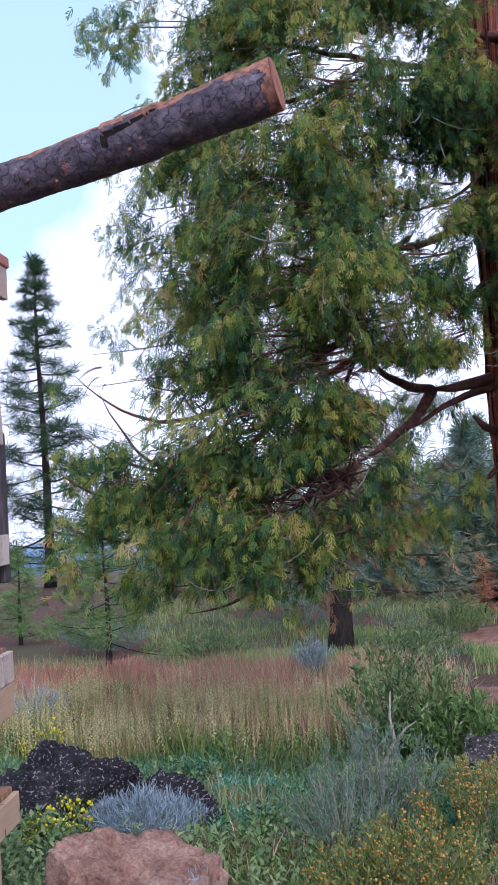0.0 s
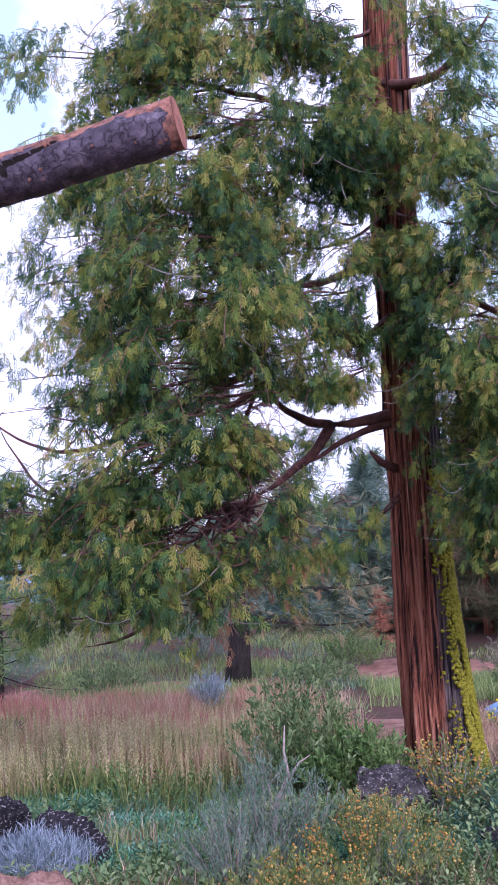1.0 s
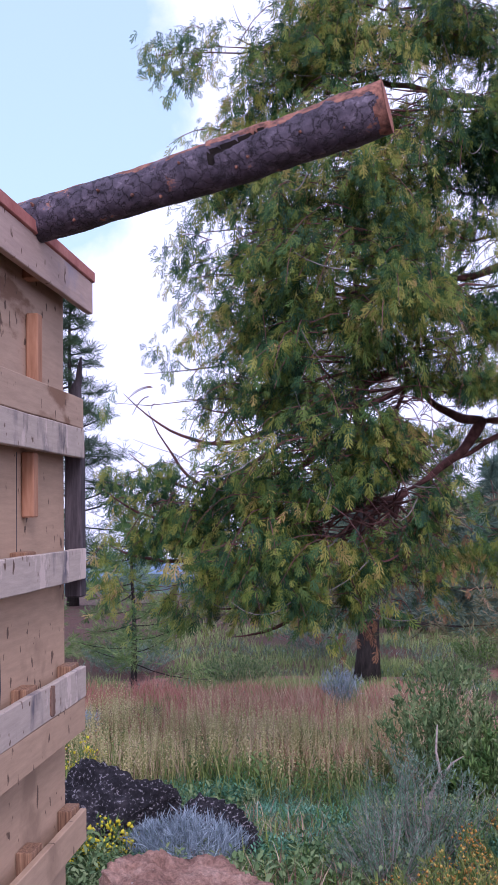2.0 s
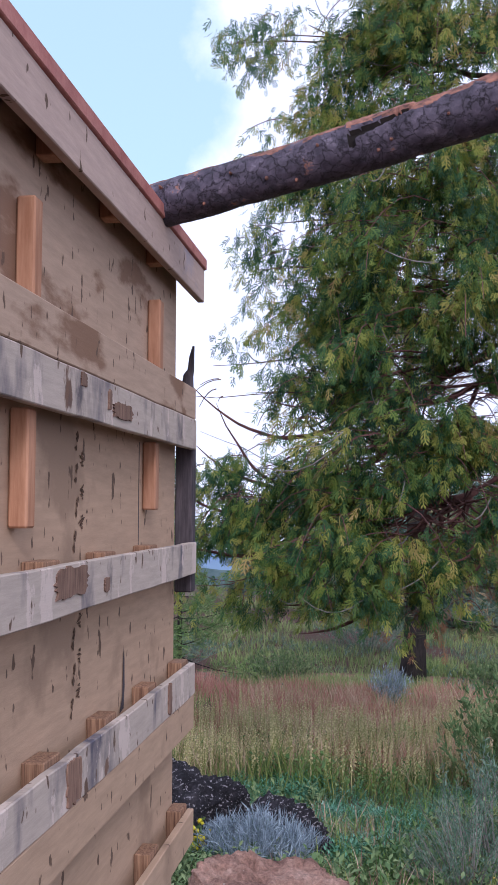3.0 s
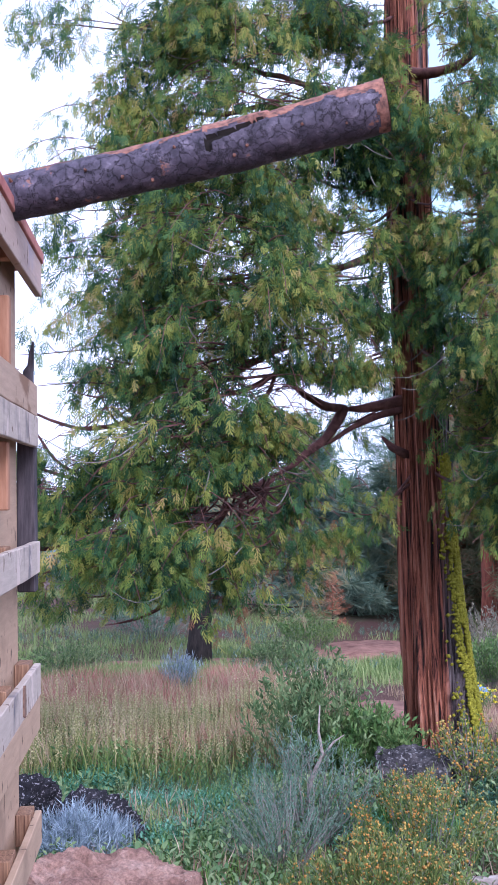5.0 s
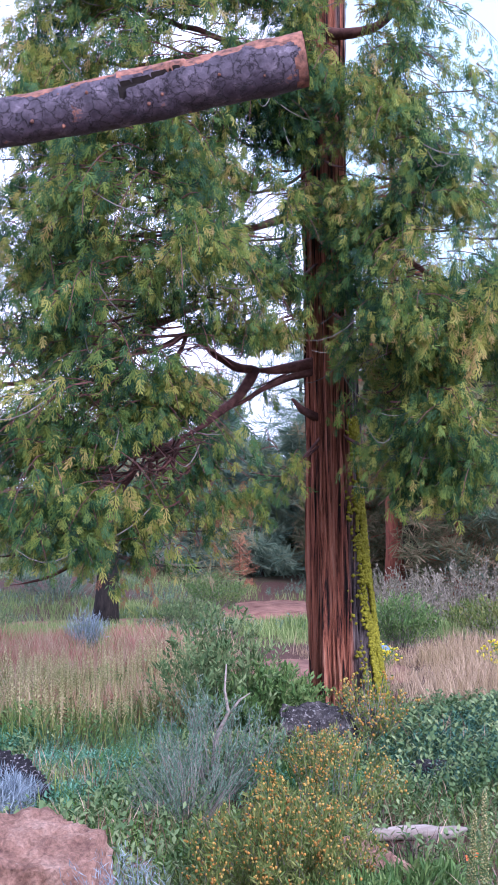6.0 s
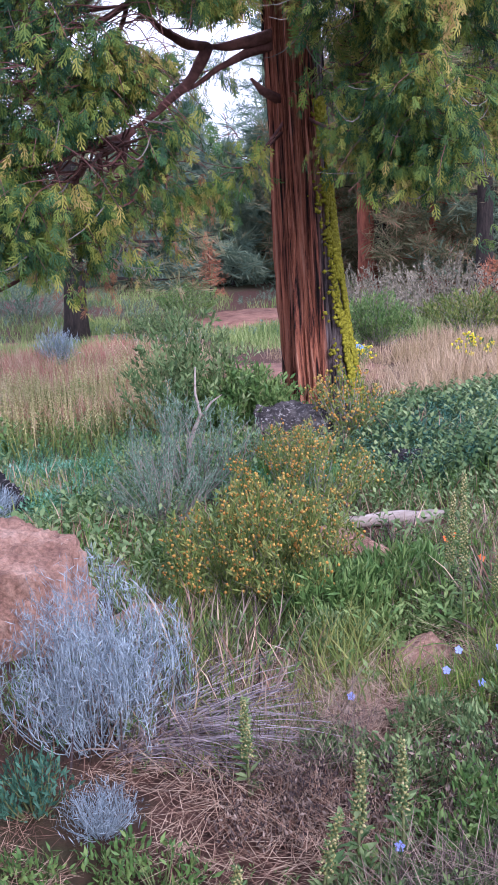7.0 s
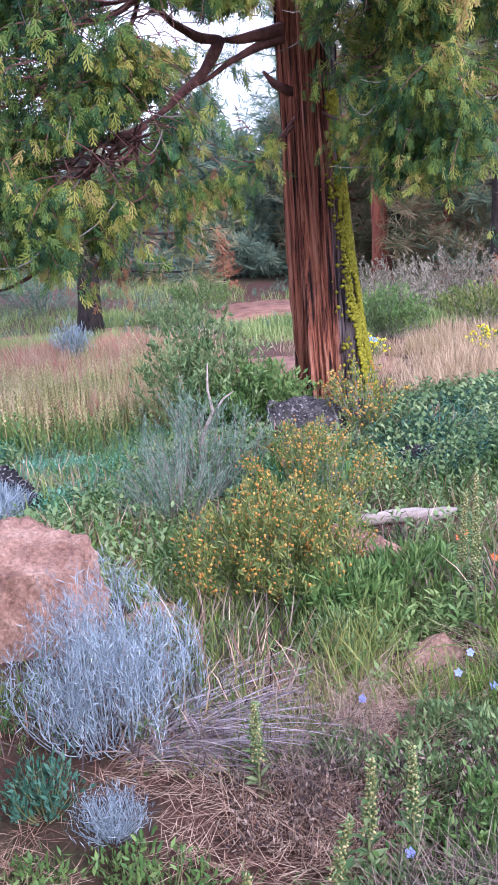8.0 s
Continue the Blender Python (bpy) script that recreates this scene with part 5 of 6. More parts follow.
# ---- shrubs ----
def shrub(name, at, wide, high, stems, leaves, leaf, material, stem_mat, label, category="shrub", leaf_size=(0.03, 0.06), stem_r=0.005, upright=0.6, bloom=None, bloom_count=0, bloom_size=(0.012, 0.02), bend=0.15, deep=None, rootw=0.16, ragged=0.75):
    thing = tagged(empty(name, (at[0], at[1], ground_z(*at))), label, category)
    c = Vector(thing.location)
    deep = deep or wide
    pieces, off, yaw, pit, rol, sc, boff = [], [], [], [], [], [], []
    paths = []
    for i in range(stems):
        a, r = rng.uniform(0, 6.28), math.sqrt(rng.random())
        top = Vector((math.cos(a) * r * wide / 2, math.sin(a) * r * deep / 2, high * (1 - 0.45 * r * r) * rng.uniform(ragged, 1.08)))
        root = Vector((top.x * rootw, top.y * rootw, -0.01))
        mid = root.lerp(top, 0.5) + Vector((top.x, top.y, 0)) * (0.25 - 0.5 * upright) + bend * high * Vector((rng.normal(), rng.normal(), 0)) * 0.5
        pts = curve_points(root, mid, top, 7)
        paths.append(pts)
        pieces.append(tube(pts, [stem_r * (1 - 0.12 * j) for j in range(7)], 4))
    for _ in range(leaves):
        pts = paths[int(rng.integers(stems))]
        s = rng.beta(2.2, 1.1) * 5.99
        i = int(s)
        p = pts[i].lerp(pts[i + 1], s - i)
        d = pts[i + 1] - pts[i]
        off.append(p + Vector((rng.normal(0, 0.012), rng.normal(0, 0.012), rng.normal(0, 0.008))))
        yaw.append(math.atan2(d.y, d.x) + rng.normal(0, 1.5))
        pit.append(abs(rng.normal(0.65, 0.45)))
        rol.append(rng.uniform(0, 6.28))
        sc.append(rng.uniform(*leaf_size))
    tagged(link_mesh("stem", *joined(pieces), stem_mat, thing), kind="stuff")
    scatter_mesh("foliage", leaf[0], leaf[1], turns(np.array(yaw), np.array(pit), np.array(rol), np.array(sc)), np.array([tuple(p) for p in off]), material, thing)
    if bloom:
        for _ in range(bloom_count):
            pts = paths[int(rng.integers(stems))]
            s = 6 * (1 - 0.35 * rng.random() ** 1.5)
            i = min(5, int(s))
            boff.append(tuple(pts[i].lerp(pts[i + 1], min(1, s - i)) + Vector((rng.normal(0, 0.015), rng.normal(0, 0.015), rng.normal(0.005, 0.012)))))
        k = len(boff)
        bl = scatter_mesh("bloom", MOSS_V, MOSS_F, turns(rng.uniform(0, 6.28, k), rng.uniform(0, 3, k), rng.uniform(0, 6.28, k), rng.uniform(*bloom_size, k)), np.array(boff), bloom, thing)
        tagged(bl, kind="stuff")
    return thing


# silver brush in front of the boulder, and its dry stalks
shrub("silver_shrub", (-0.485, 2.84), 0.46, 0.50, 150, 11500, THIN, M_SILVER, M_SILVER, "silver-grey rabbitbrush with fine upright leaves", leaf_size=(0.015, 0.038), stem_r=0.0015, upright=0.5, deep=0.36, rootw=0.72, bend=0.42, ragged=0.45)
shrub("silver_shrub", (-0.52, 2.40), 0.17, 0.11, 60, 1700, THIN, M_SILVER, M_SILVER, "small silver-grey shoot lying low on bare soil", leaf_size=(0.012, 0.03), stem_r=0.0014, upright=0.2)
shrub("silver_shrub", (-1.054, 5.057), 0.6, 0.251, 130, 6500, THIN, M_SILVER, M_SAGE, "silver-grey sagebrush before black lava rock", leaf_size=(0.035, 0.075), stem_r=0.003, upright=0.55, deep=0.4, rootw=0.55)
shrub("silver_shrub", (-2.735, 8.511), 0.668, 0.43, 60, 1200, THIN, M_SILVER, M_SAGE, "silver-grey sagebrush in dry grass", leaf_size=(0.05, 0.11), stem_r=0.004)
shrub("silver_shrub", (-0.468, 12.514), 0.616, 0.504, 70, 1500, THIN, M_SILVER, M_SAGE, "pale silver sagebrush in dry grass", leaf_size=(0.05, 0.11), stem_r=0.004)
dry = []
for i in range(300):
    o = Vector((-0.40 + rng.normal(0, 0.05), 2.74 + rng.normal(0, 0.05), 0.37))
    e = Vector((rng.uniform(-0.30, 0.06), rng.uniform(2.45, 2.98), 0.40 + rng.uniform(0.0, 0.10)))
    dry.append(tube(curve_points(o, o.lerp(e, 0.5) + Vector((0, 0, rng.uniform(0.02, 0.09))), e, 6), [0.0017, 0.0017, 0.0015, 0.0013, 0.0010, 0.0007], 3))
tagged(link_mesh("dry_stalks", *joined(dry), M_STALK), "sprawling dry grey-brown stalks beside silver brush", "dry stalks", kind="stuff")

shrub("green_shrub", (0.317, 6.702), 1.0, 0.88, 70, 4200, LEAF, M_OLIVE, M_STEM, "tall olive-green leafy shrub", leaf_size=(0.03, 0.06), stem_r=0.005, upright=0.8, bend=0.3)
shrub("green_shrub", (0.638, 6.534), 0.844, 0.488, 90, 6500, LEAF, M_WEED, M_STEM, "dense dark green leafy shrub", leaf_size=(0.03, 0.06), stem_r=0.005, upright=0.7)
shrub("grey_shrub", (0.075, 5.179), 0.78, 0.58, 60, 4200, NARROW, M_SAGE, M_TWIG, "grey twiggy shrub with small grey-green leaves", leaf_size=(0.018, 0.038), stem_r=0.004, upright=0.6, bend=0.35, rootw=0.3)
shrub("grey_shrub", (-0.103, 4.687), 0.592, 0.394, 60, 3600, NARROW, M_SAGE, M_TWIG, "low grey-green twiggy shrub", leaf_size=(0.013, 0.028), stem_r=0.004)
shrub("bitterbrush", (0.12, 3.62), 0.78, 0.42, 110, 11000, NARROW, M_YOLIVE, M_TWIG, "yellow-green bitterbrush with orange seed clusters", leaf_size=(0.018, 0.042), stem_r=0.002, bend=0.35, rootw=0.35, bloom=M_ORANGE, bloom_count=1100, bloom_size=(0.004, 0.0085))
shrub("bitterbrush", (0.538, 4.687), 0.74, 0.414, 70, 5200, NARROW, M_YOLIVE, M_TWIG, "yellow-green bitterbrush with orange seed clusters", leaf_size=(0.018, 0.04), stem_r=0.003, bend=0.35, rootw=0.35, bloom=M_ORANGE, bloom_count=700, bloom_size=(0.0045, 0.0095))
shrub("bitterbrush", (1.106, 5.807), 0.589, 0.522, 42, 1500, LEAF, M_YOLIVE, M_TWIG, "open bitterbrush with orange seed clusters before the cedar", leaf_size=(0.018, 0.04), stem_r=0.005, bloom=M_ORANGE, bloom_count=260, bloom_size=(0.007, 0.013), upright=0.8)
shrub("leafy_weed", (0.28, 3.30), 0.46, 0.20, 70, 2800, NARROW, M_WEED, M_STEM, "low bright green leafy weed", "weed", leaf_size=(0.026, 0.060), stem_r=0.002, upright=0.4)
shrub("leafy_weed", (0.52, 3.40), 0.42, 0.18, 70, 2600, NARROW, M_WEED, M_STEM, "low bright green leafy weed", "weed", leaf_size=(0.026, 0.060), stem_r=0.002, upright=0.4)
shrub("leafy_weed", (-0.66, 2.52), 0.20, 0.16, 36, 620, LEAF, M_DEEP, M_STEM, "small dark green leafy weed on bare soil", "weed", leaf_size=(0.014, 0.028), stem_r=0.002, upright=0.4)
shrub("leafy_weed", (-0.42, 2.17), 0.22, 0.09, 26, 260, LEAF, M_WEED, M_STEM, "small green leafy weed on bare soil", "weed", leaf_size=(0.014, 0.028), stem_r=0.002, upright=0.4)
shrub("leafy_weed", (0.24, 2.12), 0.34, 0.12, 46, 1100, LEAF, M_WEED, M_STEM, "green leafy weed among dead stems", "weed", leaf_size=(0.014, 0.03), stem_r=0.002, upright=0.4)
for x, y, w, h in ((0.36, 2.32, 0.34, 0.12), (0.10, 1.93, 0.26, 0.10), (0.40, 2.05, 0.30, 0.13), (0.62, 2.55, 0.36, 0.14), (0.18, 3.05, 0.30, 0.14), (-0.10, 3.10, 0.26, 0.13), (0.15, 2.34, 0.22, 0.09), (0.04, 2.48, 0.20, 0.08), (0.30, 2.52, 0.24, 0.10), (-0.02, 1.98, 0.22, 0.09)):
    shrub("leafy_weed", (x, y), w, h, 46, 1000, LEAF, M_OLIVE, M_STEM, "grey-green leafy weed among straw", "weed", leaf_size=(0.012, 0.028), stem_r=0.0015, upright=0.4, rootw=0.4)
for x, y, w, h in ((-0.14, 2.32, 0.30, 0.10), (0.02, 2.30, 0.30, 0.11), (0.20, 2.27, 0.34, 0.12), (0.42, 2.30, 0.34, 0.12)):
    shrub("dead_weed_clump", (x, y), w, h, 90, 1500, LEAF, M_DEAD, M_STRAW, "withered brown weed clump on straw", "dead weed", leaf_size=(0.008, 0.018), stem_r=0.0012, upright=0.3, bend=0.6, rootw=0.7, ragged=0.5)
for x, y, w, h in ((0.08, 2.08, 0.22, 0.10), (0.22, 2.05, 0.22, 0.11), (-0.49, 2.28, 0.16, 0.05), (-0.67, 2.27, 0.14, 0.06), (-0.39, 2.06, 0.20, 0.06)):
    shrub("leafy_weed", (x, y), w, h, 24, 210, LEAF, M_WEED, M_STEM, "green leafy weed on trodden soil", "weed", leaf_size=(0.014, 0.030), stem_r=0.0012, upright=0.4, rootw=0.5, ragged=0.5)
for x, y, w, h in ((-1.513, 4.847, 0.29, 0.2), (-1.457, 5.118, 0.33, 0.23), (-2.231, 7.314, 0.52, 0.28)):
    shrub("yellow_flowers", (x, y), w, h, 34, 320, LEAF, M_WEED, M_STEM, "yellow-flowered wild herb beside lava rock", "flowers", leaf_size=(0.02, 0.045), stem_r=0.002, upright=0.8, bloom=M_YELLOW, bloom_count=120, bloom_size=(0.008, 0.018))
shrub("yellow_flowers", (2.325, 9.412), 0.297, 0.297, 16, 160, LEAF, M_WEED, M_STEM, "yellow-flowered herb in dry grass", "flowers", leaf_size=(0.03, 0.05), stem_r=0.003, bloom=M_YELLOW, bloom_count=40, bloom_size=(0.012, 0.022))
shrub("yellow_flowers", (3.37, 9.107), 0.489, 0.294, 20, 160, LEAF, M_WEED, M_STEM, "yellow-flowered herb in dry grass", "flowers", leaf_size=(0.03, 0.05), stem_r=0.003, bloom=M_YELLOW, bloom_count=60, bloom_size=(0.012, 0.022))
for x, y, w, h, m, lab in ((3.876, 13.416, 1.74, 0.93, M_TAN, "tan-grey sagebrush"), (5.22, 14.35, 2.04, 1.02, M_TAN, "tan-grey sagebrush"), (3.178, 11.325, 0.86, 0.64, M_WEED, "green meadow shrub"),
                          (4.59, 11.714, 1.52, 0.54, M_YOLIVE, "yellow-green meadow shrub"), (-2.195, 16.231, 1.52, 0.57, M_OLIVE, "grey-green meadow shrub"), (1.212, 16.063, 1.26, 0.5, M_OLIVE, "grey-green meadow shrub"),
                          (2.014, 18.697, 1.29, 0.77, M_WEED, "green meadow shrub"), (-4.539, 18.554, 2.06, 0.64, M_SAGE, "grey-green meadow shrub"), (-0.95, 21.375, 2.34, 0.91, M_SAGE, "grey-green meadow shrub")):
    shrub("meadow_shrub", (x, y), w, h, 110, 4200, LEAF, m, M_TWIG, lab + " in the clearing", leaf_size=(0.030, 0.065), stem_r=0.004, bend=0.3, rootw=0.4)


# ---- stalks and flowers close by ----
def stalk(at, high, lean, label):
    """A pale flowering stalk with round buds and narrow leaves."""
    thing = tagged(empty("flower_stalk", (at[0], at[1], ground_z(*at))), label, "wild plant", "flowering stalks")
    top = Vector((lean[0], lean[1], high))
    pts = curve_points((0, 0, 0), Vector((0, 0, high * 0.5)), top, 8)
    link_mesh("stem", *tube(pts, [0.004 - 0.0004 * i for i in range(8)], 6), M_STEM, thing, smooth=True)
    off, lo = [], []
    n = int(high * 420)
    for i in range(n):
        s = 0.40 + 0.58 * i / n
        j = min(6, int(s * 7))
        p = pts[j].lerp(pts[j + 1], s * 7 - j)
        a, r = i * 2.4, 0.011 * (1.2 - 0.8 * (s - 0.4) / 0.6)
        off.append((p.x + math.cos(a) * r, p.y + math.sin(a) * r, p.z))
        if i % 3 == 0:
            lo.append((p.x * (s - 0.3), p.y * (s - 0.3), p.z * (s - 0.25)))
    k = len(off)
    bd = scatter_mesh("bud", MOSS_V, MOSS_F, turns(rng.uniform(0, 6.28, k), rng.uniform(0, 3, k), rng.uniform(0, 6.28, k), rng.uniform(0.0025, 0.0055, k)), np.array(off), M_SPIKE, thing)
    tagged(bd, kind="stuff")
    k = len(lo)
    scatter_mesh("foliage", LEAF_V, LEAF_F, turns(rng.uniform(0, 6.28, k), rng.uniform(0.7, 1.5, k), rng.uniform(-0.4, 0.4, k) + 1.57, rng.uniform(0.022, 0.05, k)), np.array(lo), M_OLIVE, thing)
    br = np.repeat(np.array(off), 2, axis=0)
    k = len(br)
    tagged(scatter_mesh("bract", LEAF_V, LEAF_F, turns(rng.uniform(0, 6.28, k), rng.uniform(0.5, 1.6, k), rng.uniform(0, 6.28, k), rng.uniform(0.008, 0.018, k)), br, M_OLIVE, thing), kind="stuff")


for x, y, h, lx, ly in ((-0.03, 2.10, 0.22, 0.02, 0.02), (0.07, 2.12, 0.21, 0.01, 0.03), (-0.18, 2.44, 0.20, 0.0, 0.01), (0.59, 3.02, 0.42, 0.01, 0.02), (0.70, 3.04, 0.26, 0.02, 0.0),
                        (-0.29, 2.02, 0.12, 0.01, 0.0), (0.24, 2.02, 0.16, 0.01, 0.01), (-0.12, 2.04, 0.15, 0.05, 0.03), (-0.24, 1.93, 0.11, 0.01, 0.0), (0.64, 3.25, 0.33, 0.02, 0.0)):
    stalk((x, y), h * 1.25, (lx, ly), "pale green flowering stalk with round buds")


def flax(at, high, kind_mat, label, name="flax_flower", head=0.012):
    thing = tagged(empty(name, (at[0], at[1], ground_z(*at))), label, "flower", "wild flowers")
    link_mesh("stem", *tube(curve_points((0, 0, 0), (0.01, 0, high * 0.6), (0.02, -0.01, high), 6), [0.0014] * 6, 4), M_STEM, thing)
    v, f = [(0.02, -0.01, high)], []
    tilt = Matrix.Rotation(0.9, 3, "X")
    for i in range(5):
        for da, r in ((-0.55, 0.75), (0.0, 1.0), (0.55, 0.75)):
            a = i * 1.2566 + da
            v.append(Vector((0.02, -0.01, high)) + tilt @ Vector((math.cos(a) * head * r, math.sin(a) * head * r, head * 0.25)))
        o = 1 + i * 3
        f.extend([(0, o, o + 1), (0, o + 1, o + 2)])
    link_mesh("petals", v, f, kind_mat, thing)


for x, y, h in ((0.37, 2.68, 0.10), (0.56, 2.64, 0.12), (0.12, 2.70, 0.06), (0.03, 2.10, 0.06), (0.42, 2.72, 0.13), (0.55, 2.75, 0.10), (0.44, 2.62, 0.08), (0.60, 2.58, 0.14)):
    flax((x, y), h, M_BLUE, "pale blue five-petalled flax flower")
for x, y, h in ((0.78, 3.66, 0.14), (0.81, 3.68, 0.15), (0.84, 3.50, 0.10), (0.83, 3.35, 0.11)):
    flax((x, y), h, M_SCARLET, "scarlet paintbrush flower in green grass", "paintbrush_flower", 0.016)

# ---- dead wood on the ground ----
stick = link_mesh("fallen_branch", *tube([(0.52, 4.33, 0.258), (0.60, 4.32, 0.279), (0.68, 4.30, 0.281), (0.77, 4.29, 0.287), (0.86, 4.28, 0.279), (0.93, 4.27, 0.272), (0.99, 4.26, 0.280), (1.04, 4.25, 0.296)], [0.024, 0.027, 0.026, 0.031, 0.032, 0.029, 0.026, 0.006], 14, 0.30), M_DRIFT, smooth=True)
tagged(stick, "bleached fallen branch resting on a stone", "branch")
link_mesh("broken_end", *tube([(0.38, 4.40, 0.20), (0.43, 4.37, 0.232), (0.48, 4.345, 0.242), (0.53, 4.33, 0.260)], [0.008, 0.015, 0.020, 0.018], 12, 0.35), M_BLOCK, stick, "orange-brown broken end", smooth=True)
bare = tube([(0.14, 5.388, 0.107), (0.102, 5.371, 0.250), (0.121, 5.371, 0.413), (0.188, 5.371, 0.547), (0.169, 5.371, 0.661), (0.179, 5.371, 0.795)], [0.016, 0.013, 0.012, 0.010, 0.007, 0.003], 7, 0.2)
fork = tube([(0.179, 5.371, 0.518), (0.246, 5.371, 0.604), (0.303, 5.362, 0.642)], [0.008, 0.006, 0.002], 6, 0.2)
tagged(link_mesh("bare_snag", *joined([bare, fork]), M_DRIFT, smooth=True), "bleached bare forked snag among weeds", "dead branch")
tarp = link_mesh("blue_sheet", *tube([(2.383, 10.195, -0.220), (2.512, 10.25, -0.194), (2.673, 10.305, -0.230)], [0.07, 0.09, 0.06], 8, 0.2), simple("faded_blue", (0.12, 0.22, 0.38), (0.22, 0.34, 0.50), 8, 0.5), smooth=True)
tagged(tarp, "small faded blue folded sheet in the grass", "sheet")


# ---- trees beyond ----
def tuft_shape(n=11, droop=0.2):
    v, f = [], []
    for i in range(n):
        a, e = i * 2.4, -0.4 + 1.6 * ((i * 7) % n) / n
        d = Vector((math.cos(a) * math.cos(e), math.sin(a) * math.cos(e), math.sin(e) - droop)).normalized()
        s = d.orthogonal().normalized() * 0.028
        o = len(v)
        v.extend([s * 0.6, d * 0.6 + s, d, d * 0.6 - s])
        f.append((o, o + 1, o + 2, o + 3))
    return v, f


TUFT = tuft_shape()


def conifer(name, at, high, spread, bark, needles, label, tufts=700, tuft=(0.12, 0.26), start=0.15, trunk_r=None, lean=0.0, open_crown=0.0, thick_top=0.0, seed=1):
    r2 = np.random.default_rng(seed)
    z0 = ground_z(*at)
    thing = tagged(empty(name, (at[0], at[1], z0)), label, "tree")
    r0 = trunk_r or high * 0.018
    pts = [Vector((lean * s * high + 0.02 * high * noise.noise(Vector((s * 2, seed, 0))), 0, -0.1 + s * (high + 0.1))) for s in (i / 12 for i in range(13))]
    link_mesh("trunk", *tube(pts, [r0 * (1.25 if i == 0 else 1) * (1 - 0.92 * i / 12) for i in range(13)], 12, 0.15), bark, thing, smooth=True)
    limbs, off, sc = [], [], []
    n = int(22 + high * 4)
    for i in range(n):
        s = start + (1 - start) * (i + r2.random()) / n
        s = min(s, 0.985)
        a = i * 2.4 + r2.normal(0, 0.3)
        reach = spread * (1 - (s - start) / (1 - start) * (1 - thick_top)) ** 0.8 * r2.uniform(0.55, 1.1) + 0.05
        root = pts[int(s * 12)].lerp(pts[min(12, int(s * 12) + 1)], s * 12 % 1)
        tip = root + Vector((math.cos(a) * reach, math.sin(a) * reach, reach * r2.uniform(-0.25, 0.35)))
        lp2 = curve_points(root, root.lerp(tip, 0.5) + Vector((0, 0, -0.12 * reach)), tip, 5)
        limbs.append(tube(lp2, [r0 * 0.22, r0 * 0.18, r0 * 0.14, r0 * 0.1, r0 * 0.04], 4))
        for _ in range(max(3, int(tufts / n * (0.4 + reach / max(spread, 0.01))))):
            q = r2.beta(2.0, 1.0)
            if q < open_crown:
                continue
            j = min(3, int(q * 4))
            p = lp2[j].lerp(lp2[j + 1], q * 4 - j)
            off.append((p.x + r2.normal(0, reach * 0.13), p.y + r2.normal(0, reach * 0.13), p.z + r2.normal(0, reach * 0.07)))
            sc.append(r2.uniform(*tuft))
    k = len(off)
    tagged(link_mesh("branching", *joined(limbs), bark, thing), kind="stuff")
    scatter_mesh("crown", TUFT[0], TUFT[1], turns(r2.uniform(0, 6.28, k), r2.normal(0, 0.5, k), r2.uniform(0, 6.28, k), np.array(sc)), np.array(off), needles, thing)
    return thing


conifer("pine_tree", (-10.1, 33.725), 11.57, 2.86, M_DKBARK, M_PINE, "tall dark pine standing in the meadow", 3600, (0.216, 0.432), 0.06, 0.191, seed=3, open_crown=0.32)
conifer("pine_sapling", (-3.75, 15.562), 2.81, 1.06, M_DKBARK, M_WEED, "young pine with soft green needles", 900, (0.108, 0.216), 0.16, 0.057, seed=4, open_crown=0.35)
conifer("pine_sapling", (-6.645, 19.996), 1.94, 0.78, M_DKBARK, M_WEED, "young pine with soft green needles", 380, (0.12, 0.24), 0.1, 0.051, seed=14)
conifer("pine_tree", (-0.14, 16.57), 8.26, 2.41, M_DKBARK, M_BROWNFOL, "dark-trunked pine with partly browned low needles", 2400, (0.144, 0.312), 0.15, 0.203, seed=5, open_crown=0.2)
conifer("dead_sapling", (2.885, 21.375), 1.23, 0.39, M_DKBARK, M_RUST, "rusty brown dead sapling", 160, (0.084, 0.168), 0.2, 0.025, seed=6)
conifer("dead_sapling", (6.227, 14.829), 0.85, 0.47, M_DKBARK, M_RUST, "rusty brown dead sapling", 160, (0.084, 0.168), 0.2, 0.02, seed=7)
conifer("pine_tree", (6.086, 20.433), 11.03, 2.08, M_REDBARK, M_BROWNFOL, "red-barked pine at the clearing's edge", 1100, (0.192, 0.384), 0.22, 0.203, seed=8)
conifer("pine_tree", (6.915, 21.895), 10.4, 1.95, M_DKBARK, M_BROWNFOL, "dark-barked pine at the clearing's edge", 1100, (0.192, 0.384), 0.2, 0.191, seed=9)
conifer("pine_tree", (6.945, 16.71), 9.53, 2.16, M_DKBARK, M_BROWNFOL, "dark-barked pine at the clearing's edge", 1100, (0.192, 0.384), 0.2, 0.165, seed=10, lean=0.02)
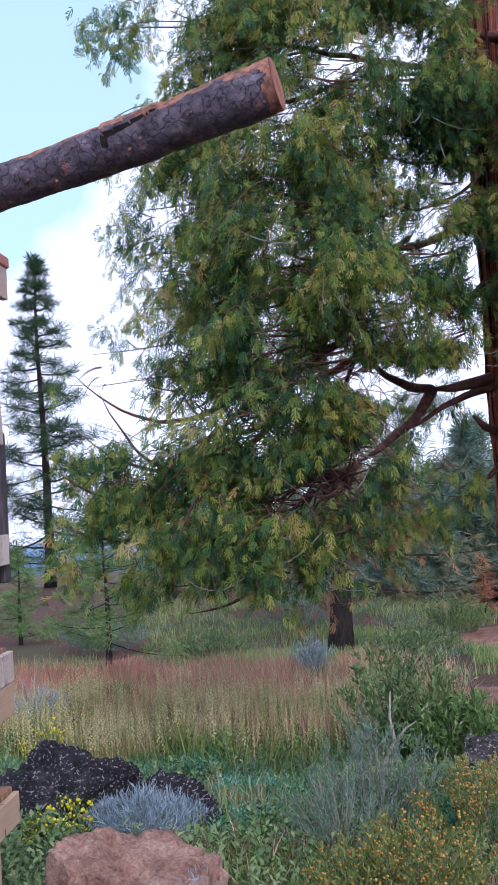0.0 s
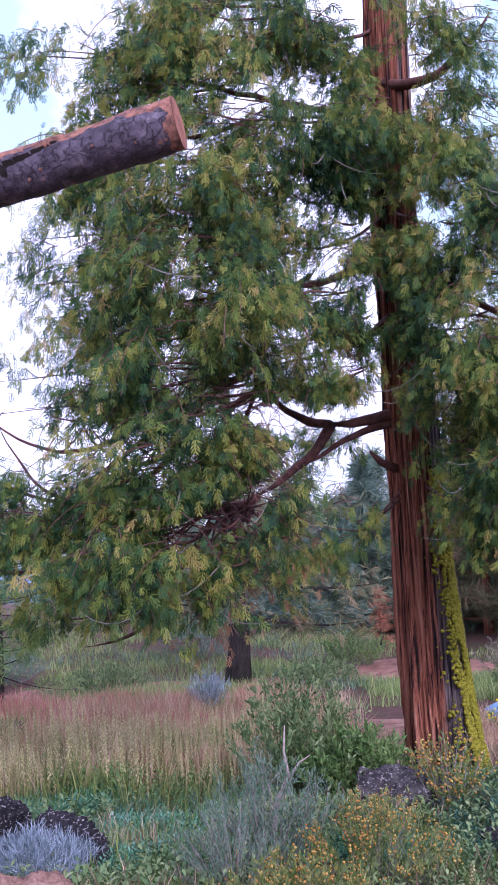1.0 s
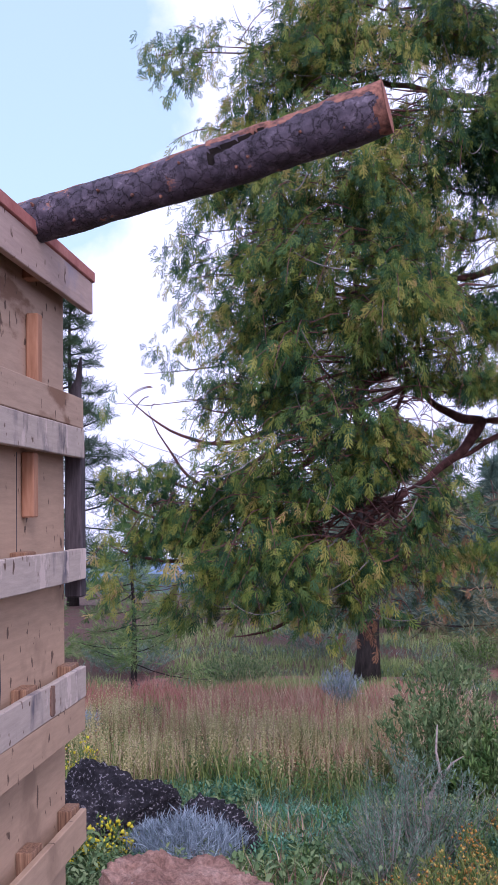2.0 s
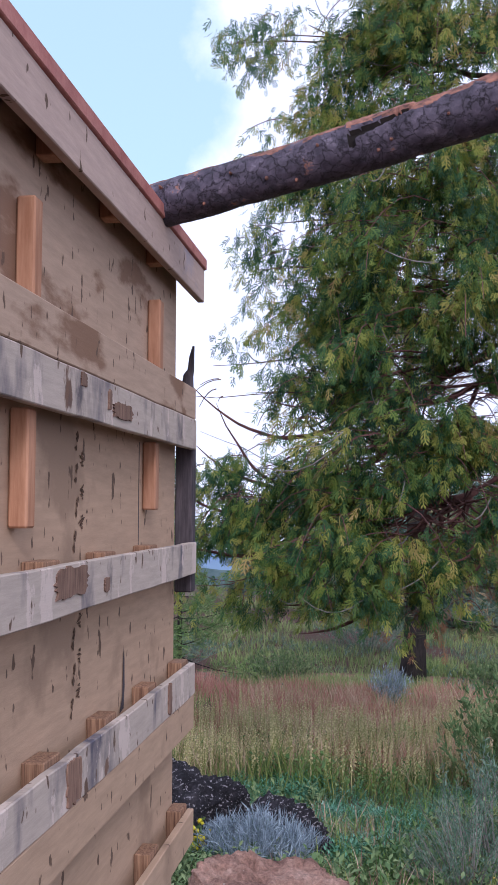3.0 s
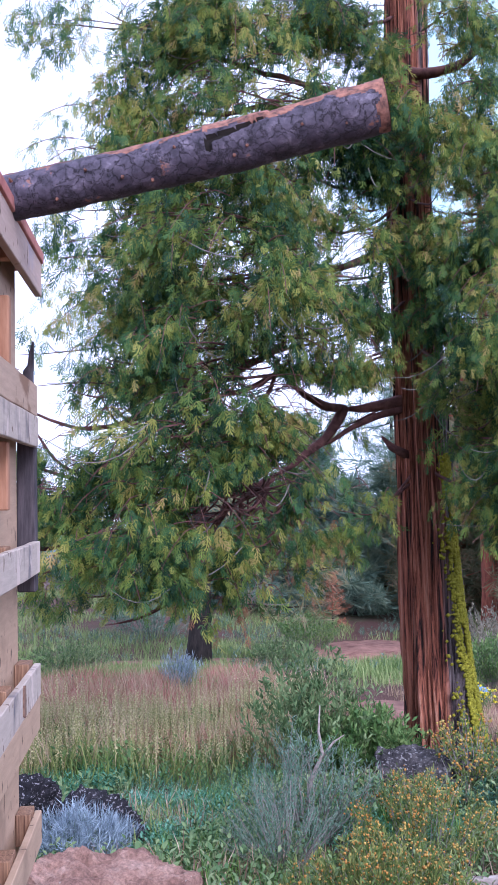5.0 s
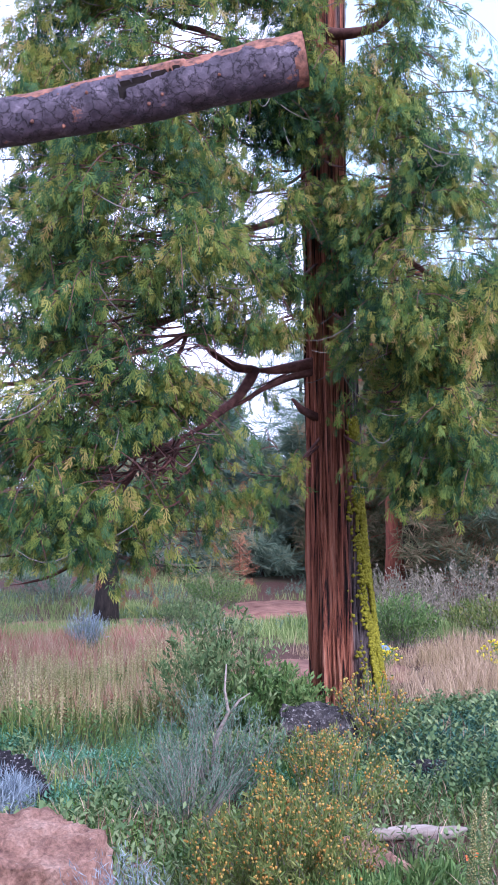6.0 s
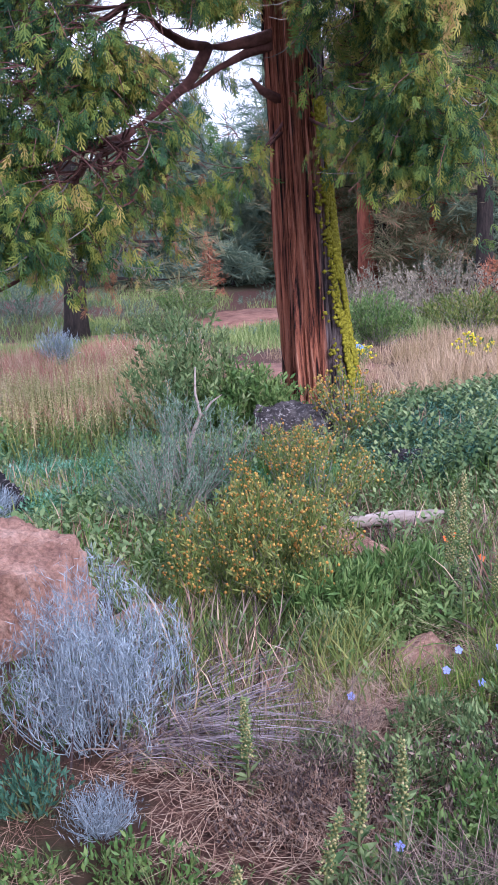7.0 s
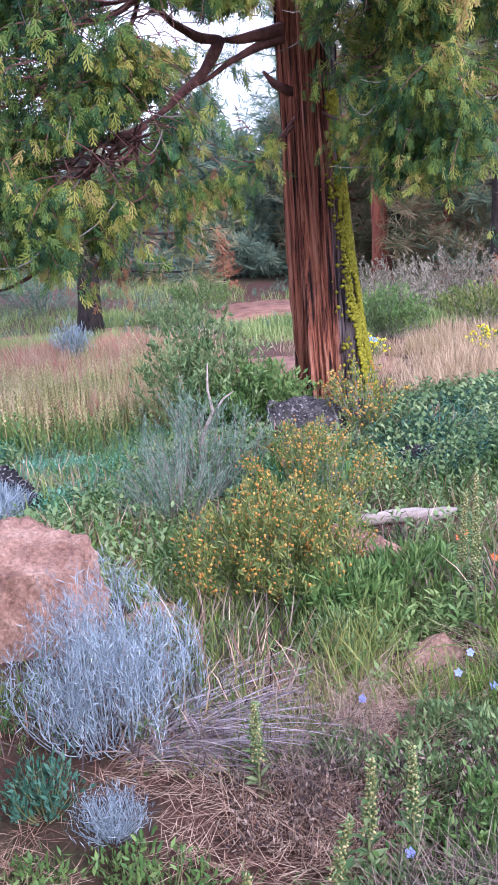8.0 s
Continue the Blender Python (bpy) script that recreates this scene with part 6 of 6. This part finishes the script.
for i, (x, y, h, w) in enumerate(((3.86, 23.975, 3.14, 1.17), (4.9, 25.275, 3.65, 1.3), (2.82, 26.575, 3.45, 1.3), (6.07, 26.575, 5.72, 1.56), (1.65, 28.525, 3.65, 1.43), (7.37, 25.405, 5.98, 1.69), (8.67, 24.105, 6.76, 1.95), (9.71, 21.765, 7.28, 2.08),
                                    (0.35, 31.125, 3.65, 1.56), (-1.47, 33.075, 3.45, 1.56), (-3.55, 35.025, 3.24, 1.43), (4.25, 31.125, 4.87, 1.82), (6.85, 32.425, 7.8, 2.34), (9.84, 28.525, 8.45, 2.47), (12.44, 25.925, 8.45, 2.47), (-5.63, 36.325, 2.84, 1.3), (8.184, 18.697, 6.43, 1.8))):
    conifer("fir_tree", (x, y), h, w, M_DKBARK, M_FAR, "dense dark fir at the forest edge", 1000, (0.22, 0.46), 0.04, seed=20 + i)
for i, (x, y, h, w) in enumerate(((3.1, 25.2, 4.2, 1.0), (2.2, 24.4, 3.1, 1.0), (3.6, 26.6, 3.0, 1.1), (1.5, 26.0, 3.6, 1.1), (0.6, 27.4, 3.2, 1.2), (-0.5, 28.5, 3.0, 1.2), (4.5, 27.5, 3.3, 1.2))):
    conifer("spruce_tree", (x, y), h, w, M_DKBARK, M_SPRUCE, "dense blue-green spruce behind the clearing", 1500, (0.22, 0.44), 0.03, seed=60 + i)
for i, (x, y, h, w) in enumerate(((7.0, 19.2, 5.5, 1.5), (7.9, 20.4, 6.0, 1.6), (5.6, 23.0, 6.0, 1.6), (8.8, 21.8, 6.5, 1.7), (6.6, 24.0, 6.5, 1.7))):
    conifer("pine_tree", (x, y), h, w, M_REDBARK, M_BROWNFOL, "bushy olive-brown pine at the clearing's edge", 1500, (0.20, 0.40), 0.05, seed=80 + i)


# ---- distance ----
def ridge(name, y, x0, x1, base, high, material, seed, label):
    n = 90
    v, f = [], []
    for i in range(n):
        x = x0 + (x1 - x0) * i / (n - 1)
        h = high * (0.65 + 0.5 * noise.noise(Vector((i * 0.07, seed, 0))) + 0.12 * noise.noise(Vector((i * 0.4, seed, 3))))
        v.extend([(x, y - high * 2.5, base), (x, y, base + h), (x, y + high * 2.5, base)])
    for i in range(n - 1):
        o = i * 3
        f.extend([(o, o + 3, o + 4, o + 1), (o + 1, o + 4, o + 5, o + 2)])
    return tagged(link_mesh(name, v, f, material, smooth=True), label, "hills", kind="structure")


M_HILL = simple("wooded_hill", (0.05, 0.085, 0.085), (0.10, 0.14, 0.14), 0.4, 1.0)
# the blue of the farthest hills is air haze put into their base colour
M_HILL_HAZE = simple("blue_hill", (0.16, 0.24, 0.36), (0.22, 0.31, 0.44), 0.01, 1.0)
ridge("backdrop", 48, -2, 70, -5, 7.5, M_HILL, 7.7, "dark wooded rise behind the clearing")
wx = rng.uniform(-3, 45, 2600)
wy = rng.uniform(29, 44, 2600)
wz = -1.2 + rng.uniform(0, 1, 2600) ** 1.5 * 4.8
woods = scatter_mesh("far_woods", TUFT[0], TUFT[1], turns(rng.uniform(0, 6.28, 2600), rng.normal(0, 0.5, 2600), rng.uniform(0, 6.28, 2600), rng.uniform(0.35, 0.9, 2600)), np.stack([wx, wy, wz], -1), M_FAR)
tagged(woods, "dense dark conifer woods behind the clearing", "woods", kind="stuff")
ridge("backdrop", 330, -420, 500, -34, 22, M_HILL, 1.3, "dark wooded hillside beyond the meadow")
ridge("backdrop", 900, -1000, 1200, -85, 62, M_HILL_HAZE, 4.1, "hazy blue hills on the horizon")
